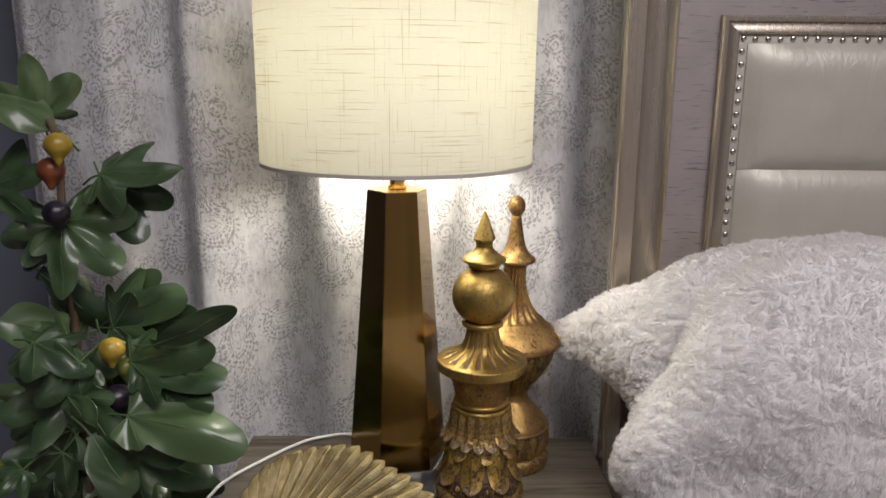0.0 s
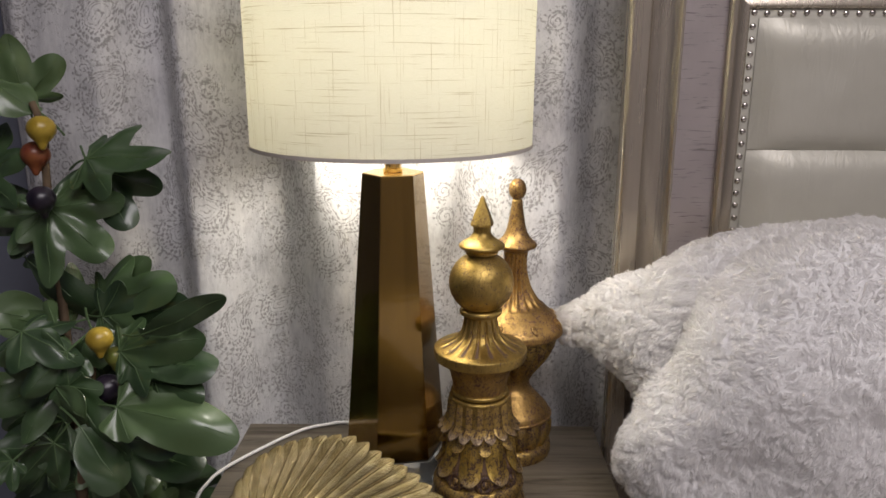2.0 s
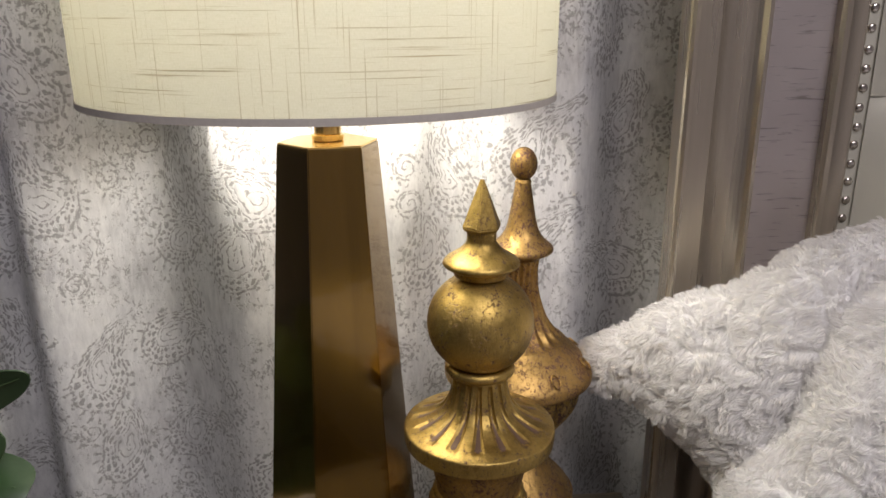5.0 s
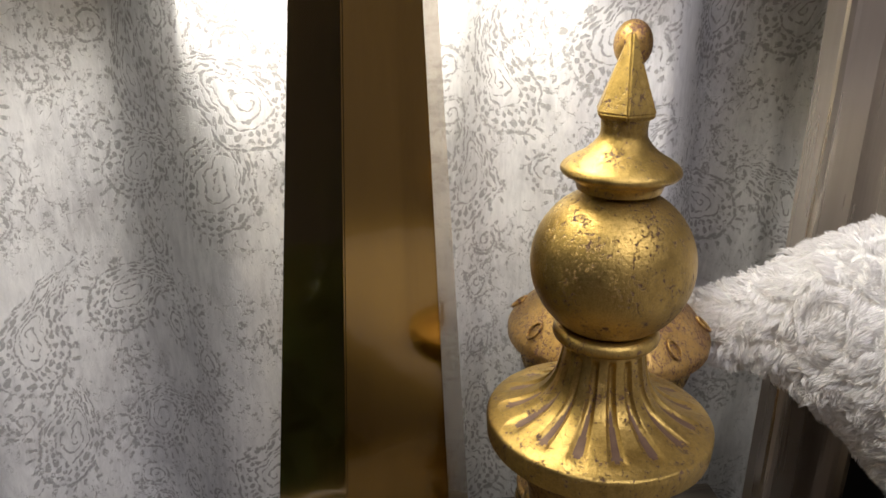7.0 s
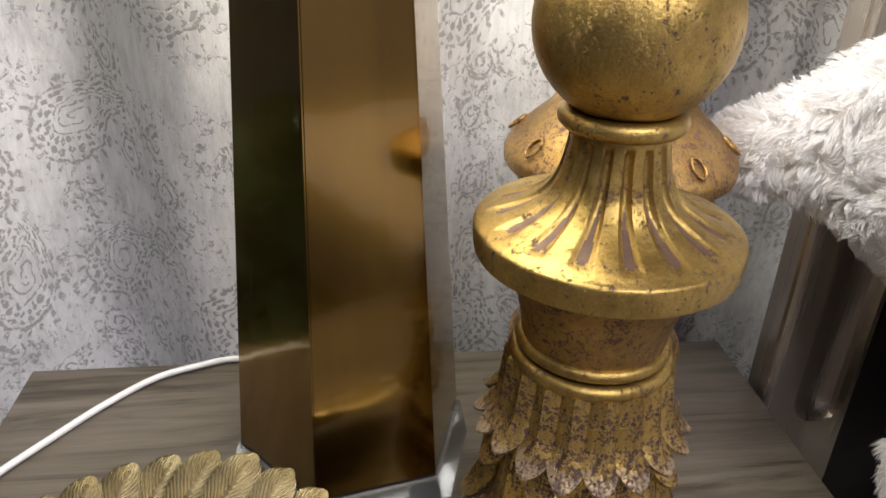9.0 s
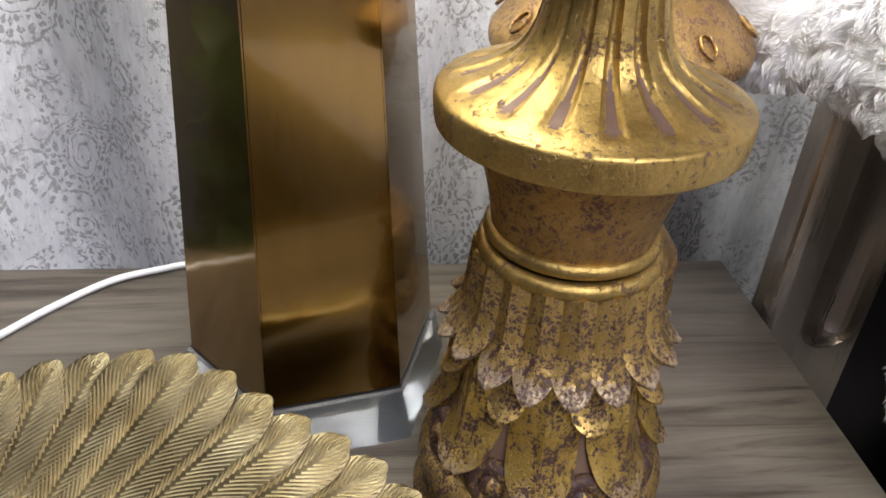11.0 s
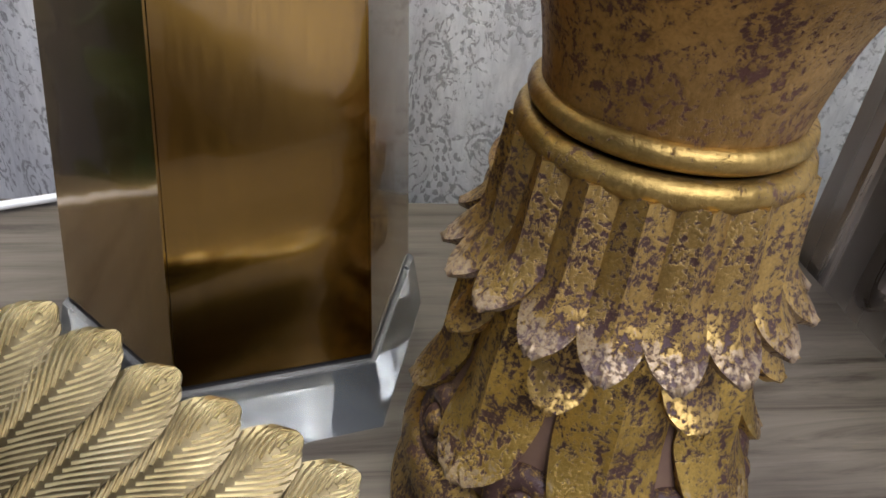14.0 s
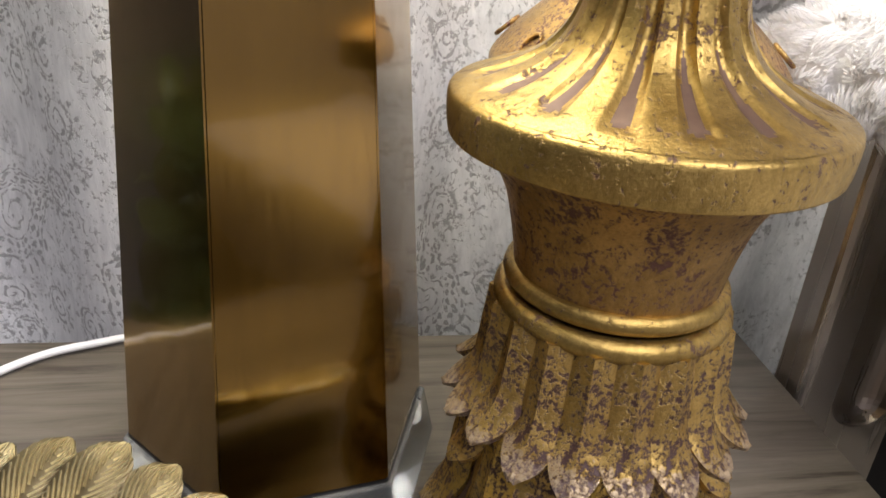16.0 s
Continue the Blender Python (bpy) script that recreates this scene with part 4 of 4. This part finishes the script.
moulding(PX0, PZ0, PX0, PZ1, "frame_moulding")
moulding(PX0, PZ1, PX1, PZ1, "frame_moulding")
moulding(PX1, PZ1, PX1, PZ0, "frame_moulding")
moulding(PX1, PZ0, PX0, PZ0, "frame_moulding")
part("nail_strip", at_head(box(PX0 + 0.0246, 1.0535, PZ0 + 0.0246, PX1 - 0.0246, 1.0582, PZ1 - 0.0246, 0.001)), LEATHER, head)


def cushion(x0, x1, z0, z1, depth):
    grid = []
    nx, nz = 60, 24
    for i in range(nx + 1):
        row = []
        for j in range(nz + 1):
            u, v = i / nx, j / nz
            eu, ev = min(u, 1 - u) * (x1 - x0), min(v, 1 - v) * (z1 - z0)
            h = depth * (1 - math.exp(-eu / 0.022)) * (1 - math.exp(-ev / 0.020))
            h += 0.0012 * noise.noise((u * 30, v * 4, 1.0)) * min(1, eu / 0.05)
            row.append(Vector((x0 + u * (x1 - x0), 1.0520 - h, z0 + v * (z1 - z0))))
        grid.append(row)
    return sheet(grid, 0.002)


SEAM = 1.127
cx0 = PX0 + 0.0246 + 0.0125
part("padded_panel", at_head(cushion(cx0, PX1 - 0.037, SEAM + 0.0008, PZ1 - 0.037, 0.017)), LEATHER, head, "pearl-grey padded leatherette panel")
part("padded_panel", at_head(cushion(cx0, PX1 - 0.037, SEAM - 0.20, SEAM - 0.0008, 0.017)), LEATHER, head, "pearl-grey padded leatherette panel")
part("padded_panel", at_head(cushion(cx0, PX1 - 0.037, PZ0 + 0.037, SEAM - 0.2016, 0.017)), LEATHER, head, "pearl-grey padded leatherette panel")
bm = bmesh.new()
bmesh.ops.create_icosphere(bm, subdivisions=2, radius=0.0042)
for v in bm.verts:
    v.co.y *= 0.55
nail = finish(bm, NAIL, "nail")
px, pz = PX0 + 0.0246 + 0.0058, PZ1 - 0.0246 - 0.0058
spots = [(px, pz - 0.0167 * i) for i in range(0, 26)] + [(px + 0.0167 * i, pz) for i in range(1, 60)]
for sx, sz in spots:
    share("nailhead", nail, head, Matrix.Translation(Vector((sx + random.uniform(-0.0005, 0.0005), 1.0530, sz + random.uniform(-0.0007, 0.0007))) - ho))

# ---------------------------------------------------------------- bed and fur pillows
bed = thing("bed", "low bed with black base and pale bedding", "bed", (1.0, 0.3, 0))
bo = Vector((-1.0, -0.3, 0))


def at_bed(bm):
    bmesh.ops.translate(bm, verts=bm.verts, vec=bo)
    return bm


part("base", at_bed(box(0.36, -0.95, 0.0, 1.48, 1.045, 0.30, 0.01)), DARK, bed, "black bed base")
part("mattress", at_bed(box(0.37, -0.93, 0.301, 1.47, 1.040, 0.56, 0.03, 4)), BEDDING, bed, "pale mattress")


def fur_body(name, grid, label, category, count, length, lock=0.017):
    """A stuffed fur shape from a closed grid (rows round the form), with tufts all over."""
    bm = bmesh.new()
    vs = [[bm.verts.new(p) for p in row] for row in grid]
    n = len(vs[0])
    for a, b in zip(vs, vs[1:]):
        for j in range(n):
            bm.faces.new((a[j], a[(j + 1) % n], b[(j + 1) % n], b[j]))
    bm.faces.new(vs[0])
    bm.faces.new(vs[-1])
    bmesh.ops.recalc_face_normals(bm, faces=bm.faces)
    bm.normal_update()
    for v in bm.verts:
        q = v.co
        w1 = q * 44 + noise.noise_vector(q * 28) * 0.9
        w2 = q * 105 + noise.noise_vector(q * 60) * 0.8
        v.co = q + v.normal * (0.012 * noise.noise(q * 13) + 0.0070 * (0.42 - math.sqrt(noise.noise(w1) ** 2 + 0.03)) + 0.0012 * noise.noise(w2))
    bm.normal_update()
    faces = [(f.calc_center_median(), f.normal.copy(), f.calc_area(), [v.co.copy() for v in f.verts]) for f in bm.faces if len(f.verts) == 4]
    o = sum((f[0] for f in faces), Vector()) / len(faces)
    root = thing(name, label, category, o)
    bmesh.ops.translate(bm, verts=bm.verts, vec=-o)
    part("cover", bm, FURBASE, root)
    w = [f[2] for f in faces]
    fb_v, fb_f = [], []
    rng = random.Random(5)
    for c, nrm, ar, co in rng.choices(faces, weights=w, k=count):
        u, v = rng.random(), rng.random()
        p = co[0].lerp(co[1], u).lerp(co[3].lerp(co[2], u), v)
        flow = noise.noise_vector(p * 17) + Vector((-0.35, 0.0, -0.30))
        flow -= nrm * flow.dot(nrm)
        # hairs gather into locks: each leans towards the tip of the lock that it belongs to
        q = p + noise.noise_vector(p * 55) * lock * 0.9
        cell = (math.floor(q.x / lock), math.floor(q.y / lock), math.floor(q.z / lock))
        own = random.Random(cell[0] * 73856093 ^ cell[1] * 19349663 ^ cell[2] * 83492791)
        heart = Vector([(c2 + own.uniform(0.1, 0.9)) * lock for c2 in cell]) + p - q
        heart -= nrm * (heart - p).dot(nrm)
        tall = own.uniform(0.55, 1.15)
        end = heart + flow * length * 1.15 + nrm * length * 0.75 * tall
        L = length * rng.uniform(0.6, 1.1) * tall
        d = (nrm * 0.8 + flow * 0.8 + Vector((rng.uniform(-.25, .25), rng.uniform(-.25, .25), rng.uniform(-.25, .25)))).normalized()
        b0 = p - nrm * 0.001
        t1 = (b0 + d * L).lerp(end, 0.42)
        m1 = b0.lerp(t1, 0.5) + nrm * L * 0.22
        side = (t1 - b0).orthogonal().normalized()
        side = Matrix.Rotation(rng.uniform(0, 6.28), 3, (t1 - b0).normalized()) @ side * 0.00030
        b0, m1, t1 = b0 - o, m1 - o, t1 - o
        k0 = len(fb_v)
        fb_v += [b0 - side, b0 + side, m1 - side, m1 + side, t1]
        fb_f += [(k0, k0 + 1, k0 + 3, k0 + 2), (k0 + 2, k0 + 3, k0 + 4)]
    me = bpy.data.meshes.new("fur")
    me.from_pydata([tuple(v) for v in fb_v], [], fb_f)
    me.materials.append(FUR)
    ob = new("fur", me)
    ob.parent = root
    tagged(ob, "long soft white pile", kind="stuff")
    return root


def section_grid(rows, n=230, fine=20):
    """Closed cross-sections along x from (x, y, z, half height, half depth) rows."""
    pts = []
    for i in range(len(rows) - 1):
        p0, p1, p2, p3 = (rows[max(i - 1, 0)], rows[i], rows[i + 1], rows[min(i + 2, len(rows) - 1)])
        for s in range(fine):
            t = s / fine
            pts.append([0.5 * (2 * b + (c - a) * t + (2 * a - 5 * b + 4 * c - e) * t * t + (3 * b - a - 3 * c + e) * t ** 3) for a, b, c, e in zip(p0, p1, p2, p3)])
    pts.append(list(rows[-1]))
    grid = []
    for x, y, z, rz, ry in pts:
        ring = []
        for j in range(n):
            a = 2 * math.pi * j / n
            ca, sa = math.cos(a), math.sin(a)
            ring.append(Vector((x, y + ry * math.copysign(abs(ca) ** 0.9, ca), z + rz * math.copysign(abs(sa) ** 0.9, sa))))
        grid.append(ring)
    return grid


fur_body("fur_pillow", section_grid([(0.172, 1.062, 0.874, 0.006, 0.006), (0.182, 1.05, 0.876, 0.019, 0.012), (0.207, 1.02, 0.891, 0.038, 0.026), (0.243, 0.985, 0.900, 0.064, 0.045),
                                     (0.280, 0.960, 0.894, 0.100, 0.058), (0.330, 0.955, 0.895, 0.120, 0.066), (0.450, 0.955, 0.905, 0.135, 0.068), (0.60, 0.960, 0.905, 0.130, 0.066), (0.66, 0.965, 0.89, 0.03, 0.02)]),
         "fluffy white faux-fur pillow with a pointed corner against the headboard", "pillow", 200000, 0.0078)
fur_body("fur_pillow", section_grid([(0.229, 0.900, 0.772, 0.012, 0.010), (0.235, 0.898, 0.766, 0.032, 0.025), (0.252, 0.897, 0.768, 0.058, 0.045), (0.278, 0.900, 0.790, 0.098, 0.062),
                                     (0.310, 0.905, 0.828, 0.142, 0.078), (0.360, 0.905, 0.853, 0.160, 0.090), (0.440, 0.900, 0.868, 0.170, 0.100), (0.54, 0.90, 0.872, 0.174, 0.105),
                                     (0.66, 0.905, 0.872, 0.172, 0.10), (0.74, 0.92, 0.872, 0.12, 0.06), (0.765, 0.925, 0.872, 0.03, 0.02)]),
         "plump white faux-fur pillow leaning on another one", "pillow", 200000, 0.0078)
fur_body("fur_throw", section_grid([(0.34, 0.83, 0.655, 0.012, 0.010), (0.352, 0.83, 0.650, 0.040, 0.04), (0.39, 0.825, 0.645, 0.068, 0.08), (0.45, 0.82, 0.640, 0.078, 0.11), (0.65, 0.81, 0.640, 0.085, 0.12),
                                    (0.95, 0.81, 0.635, 0.075, 0.13), (1.0, 0.81, 0.63, 0.02, 0.04)]),
         "fluffy white faux-fur throw heaped on the bed", "throw", 60000, 0.0078)



# ---------------------------------------------------------------- fig plant
PLANT_X, PLANT_Y = -0.47, 0.95
plant = thing("fig_plant", "artificial fig plant with lobed green leaves and coloured fruit", "plant", (PLANT_X, PLANT_Y, 0))
PO = Vector((PLANT_X, PLANT_Y, 0))


def fig_leaf(base, tip, width, lobes, roll):
    """One leaf from its stalk's end to its tip: finger lobes round the stalk, cupped, with veins."""
    b, t = Vector(base) - PO, Vector(tip) - PO
    d = t - b
    L = d.length
    d.normalize()
    view = Vector((0.25, -0.85, 0.45)).normalized()
    nrm = (view - d * view.dot(d)).normalized()
    nrm = Matrix.Rotation(radians(roll), 3, d) @ nrm
    s = d.cross(nrm).normalized()
    rng = random.Random(int((base[0] * 7919 + tip[2] * 104729) * 100))
    ph = rng.uniform(0, 6)
    side = min(1.0, width / L * 1.15)
    if lobes == 1:
        fingers = ((0.0, 1.0, 0.55 * max(width / L, 0.30)),)
    elif lobes == 3:
        fingers = ((0.0, 1.0, 0.225), (0.82, 0.95 * side, 0.23), (-0.80, 0.88 * side, 0.23), (1.6, 0.55 * side, 0.22), (-1.55, 0.55 * side, 0.22))
    else:
        fingers = ((0.0, 1.0, 0.22), (0.68, 0.92 * side, 0.21), (-0.70, 0.95 * side, 0.21), (1.38, 0.66 * side, 0.20), (-1.38, 0.62 * side, 0.20))
    core = 0.10 if lobes == 1 else 0.33

    def reach(a):
        """Length of the blade at an angle from the stalk: oval lobes round a small middle."""
        r = core * (0.55 + 0.45 * math.cos(a / 1.25))
        for c, l, w in fingers:
            e = 0.54 * l
            ca, sa = math.cos(a - c), math.sin(a - c)
            if ca <= 0:
                continue
            qa, qb, qc = (ca / (l - e)) ** 2 + (sa / (w * l)) ** 2, -2 * ca * e / (l - e) ** 2, (e / (l - e)) ** 2 - 1
            disc = qb * qb - 4 * qa * qc
            if disc > 0:
                r = max(r, (-qb + math.sqrt(disc)) / (2 * qa))
        return r * (1 + 0.03 * math.sin(11 * a + ph))

    def place(u, a):
        r = reach(a) * L * u
        x, y = r * math.cos(a), r * math.sin(a)
        rr = r / L
        h = -0.13 * L * rr ** 2.0 + 0.07 * L * math.sin(ph + 4 * a + 2 * rr) * rr + 0.05 * L * math.cos(2 * math.pi * a / 0.75) * rr * (1 if lobes > 1 else 0.3)
        h += 0.048 * L * math.sin(11 * rr + 6 * abs(a) + ph) * rr
        return b + d * x + s * y + nrm * h
    span = 1.95 if lobes > 1 else 1.5
    nu, nv = 9, 91
    grid = [[place((0.02 + 0.98 * i / (nu - 1)) ** 0.9, -span + 2 * span * j / (nv - 1)) for j in range(nv)] for i in range(nu)]
    ob = part("leaf", sheet(grid, 0.0010), LEAF, plant)
    bm = bmesh.new()
    for c, l, w in fingers:
        tube([place(u, c) + nrm * 0.0008 for u in (0.02, 0.25, 0.5, 0.75, 0.93)], 0.0010, 6, bm, lambda q: 1 - 0.7 * q)
    part("vein", bm, VEIN, ob)
    stalk = b - d * 0.035 - nrm * 0.015
    part("stalk", tube(spline([stalk, b - d * 0.015 - nrm * 0.004, b + d * 0.004], 4), 0.0015, 6), VEIN, ob)


def fig_fruit(at, r, mat, label):
    bm = lathe(ease([(r * 1.45, 0.0), (r * 1.35, r * 0.18), (r * 0.9, r * 0.42), (r * 0.35, r * 0.88), (-r * 0.15, r), (-r * 0.65, r * 0.80), (-r * 0.95, r * 0.38), (-r * 1.0, 0.0)], 5), 28, lambda a, i, q: q * (1 + 0.02 * math.sin(5 * a)))
    part("fig", bm, mat, plant, label, Matrix.Translation(Vector(at) - PO) @ Matrix.Rotation(radians(180 + random.uniform(-25, 25)), 4, "X"))


def fig_stem(pts):
    rows = [Vector(p) - PO for p in pts]
    rows.append(Vector((rows[-1].x * 0.5, rows[-1].y * 0.5, 0.45)))
    rows.append(Vector((rows[-1].x * 0.3, 0.0, 0.30)))
    part("stem", tube(spline(rows, 6), 0.0062, 10, taper=lambda q: 0.7 + 0.5 * q), STEM, plant, "thin brown woody stem")


fig_leaf((-0.514, 0.982, 1.194), (-0.513, 0.958, 1.267), 0.075, 3, 0)
fig_leaf((-0.486, 0.962, 1.179), (-0.553, 0.938, 1.233), 0.06, 1, 20)
fig_leaf((-0.436, 0.962, 1.123), (-0.326, 0.938, 1.136), 0.075, 3, -25)
fig_leaf((-0.438, 0.972, 1.112), (-0.385, 0.948, 1.035), 0.085, 5, 15)
fig_leaf((-0.48, 0.942, 1.065), (-0.401, 0.918, 1.007), 0.105, 3, 10)
fig_leaf((-0.495, 0.952, 1.057), (-0.529, 0.928, 1.011), 0.085, 3, -10)
fig_leaf((-0.572, 0.962, 1.106), (-0.5, 0.938, 1.131), 0.08, 3, 0)
fig_leaf((-0.501, 0.972, 1.046), (-0.568, 0.948, 1.042), 0.08, 3, 0)
fig_leaf((-0.528, 0.962, 0.995), (-0.417, 0.938, 0.909), 0.045, 1, 30)
fig_leaf((-0.431, 0.942, 0.936), (-0.324, 0.918, 0.982), 0.075, 3, -10)
fig_leaf((-0.424, 0.932, 0.928), (-0.31, 0.908, 0.946), 0.06, 3, 25)
fig_leaf((-0.453, 0.992, 0.928), (-0.381, 0.968, 0.994), 0.035, 1, 0)
fig_leaf((-0.347, 0.862, 0.931), (-0.244, 0.838, 0.974), 0.03, 1, 40)
fig_leaf((-0.388, 0.892, 0.898), (-0.282, 0.868, 0.926), 0.05, 3, 0)
fig_leaf((-0.375, 0.892, 0.89), (-0.261, 0.868, 0.888), 0.055, 3, -20)
fig_leaf((-0.345, 0.882, 0.865), (-0.277, 0.858, 0.855), 0.055, 3, 10)
fig_leaf((-0.38, 0.852, 0.844), (-0.235, 0.828, 0.823), 0.045, 3, -15)
fig_leaf((-0.377, 0.852, 0.803), (-0.303, 0.828, 0.808), 0.045, 1, 20)
fig_leaf((-0.407, 0.912, 0.764), (-0.297, 0.888, 0.738), 0.07, 3, 0)
fig_leaf((-0.427, 0.852, 0.818), (-0.371, 0.828, 0.749), 0.055, 1, -30)
fig_leaf((-0.46, 0.872, 0.86), (-0.421, 0.848, 0.827), 0.04, 1, 50)
fig_leaf((-0.446, 0.872, 0.861), (-0.377, 0.848, 0.775), 0.045, 3, 30)
fig_leaf((-0.492, 0.942, 0.916), (-0.563, 0.918, 0.943), 0.055, 1, 0)
fig_leaf((-0.473, 0.912, 0.919), (-0.543, 0.888, 0.883), 0.07, 3, 20)
fig_leaf((-0.505, 0.892, 0.922), (-0.427, 0.868, 0.896), 0.06, 3, -30)
fig_leaf((-0.447, 0.882, 0.901), (-0.495, 0.858, 0.851), 0.07, 3, 0)
fig_leaf((-0.48, 0.912, 0.85), (-0.564, 0.888, 0.822), 0.09, 3, 10)
fig_leaf((-0.489, 0.932, 0.785), (-0.56, 0.908, 0.764), 0.1, 3, 0)
fig_leaf((-0.496, 0.912, 0.763), (-0.541, 0.888, 0.711), 0.1, 3, -20)
fig_leaf((-0.455, 0.962, 0.804), (-0.397, 0.938, 0.832), 0.08, 3, 0)
fig_leaf((-0.468, 0.982, 0.845), (-0.409, 0.958, 0.872), 0.06, 3, 0)
fig_leaf((-0.448, 0.932, 0.736), (-0.366, 0.908, 0.701), 0.1, 3, 0)
fig_leaf((-0.43, 0.912, 0.92), (-0.402, 0.888, 0.884), 0.045, 1, 10)
fig_leaf((-0.527, 0.872, 0.76), (-0.551, 0.848, 0.735), 0.06, 3, 10)
fig_leaf((-0.438, 0.962, 0.821), (-0.335, 0.938, 0.864), 0.06, 3, 15)
fig_leaf((-0.476, 0.982, 0.927), (-0.513, 0.958, 0.965), 0.07, 3, 5)
fig_fruit((-0.47, 0.93, 1.161), 0.0165, FIG_YELLOW, 'yellow fig fruit')
fig_fruit((-0.489, 0.945, 1.129), 0.017, FIG_RED, 'dull red fig fruit')
fig_fruit((-0.475, 0.92, 1.079), 0.0165, FIG_BLACK, 'black fig fruit')
fig_fruit((-0.4, 0.87, 0.921), 0.0155, FIG_YELLOW, 'yellow fig fruit')
fig_fruit((-0.407, 0.89, 0.849), 0.018, FIG_BLACK, 'black fig fruit')
fig_fruit((-0.56, 0.9, 0.741), 0.02, FIG_GREEN, 'green fig fruit')
fig_fruit((-0.398, 0.9, 0.887), 0.013, FIG_GREEN, 'green fig fruit')
fig_stem([(-0.491, 0.955, 1.192), (-0.479, 0.95, 1.157), (-0.482, 0.95, 1.108), (-0.483, 0.95, 1.065), (-0.485, 0.955, 0.997), (-0.485, 0.955, 0.935), (-0.483, 0.95, 0.858), (-0.486, 0.95, 0.743), (-0.49, 0.95, 0.657)])
fig_stem([(-0.418, 0.9, 0.924), (-0.427, 0.9, 0.879), (-0.437, 0.9, 0.817), (-0.456, 0.91, 0.748), (-0.471, 0.92, 0.676)])
# darker leaves deep in the bush
rng_bush = random.Random(11)
for i in range(30):
    bx, by, bz = rng_bush.uniform(-0.56, -0.42), rng_bush.uniform(0.97, 1.06), rng_bush.uniform(0.58, 0.80)
    an = rng_bush.uniform(-0.7, 3.8)
    ln = rng_bush.uniform(0.07, 0.12)
    fig_leaf((round(bx, 3), round(by, 3), round(bz, 3)), (round(bx + ln * math.cos(an), 3), round(by - 0.02, 3), round(bz + ln * 0.8 * math.sin(an), 3)), ln * 0.95, 3, rng_bush.uniform(-25, 25))
part("pot", lathe(ease([(0.31, 0.10), (0.32, 0.135), (0.315, 0.14), (0.28, 0.138), (0.10, 0.115), (0.01, 0.105), (0.0, 0.10)], 4), 48), POT, plant, "plain dark pot")
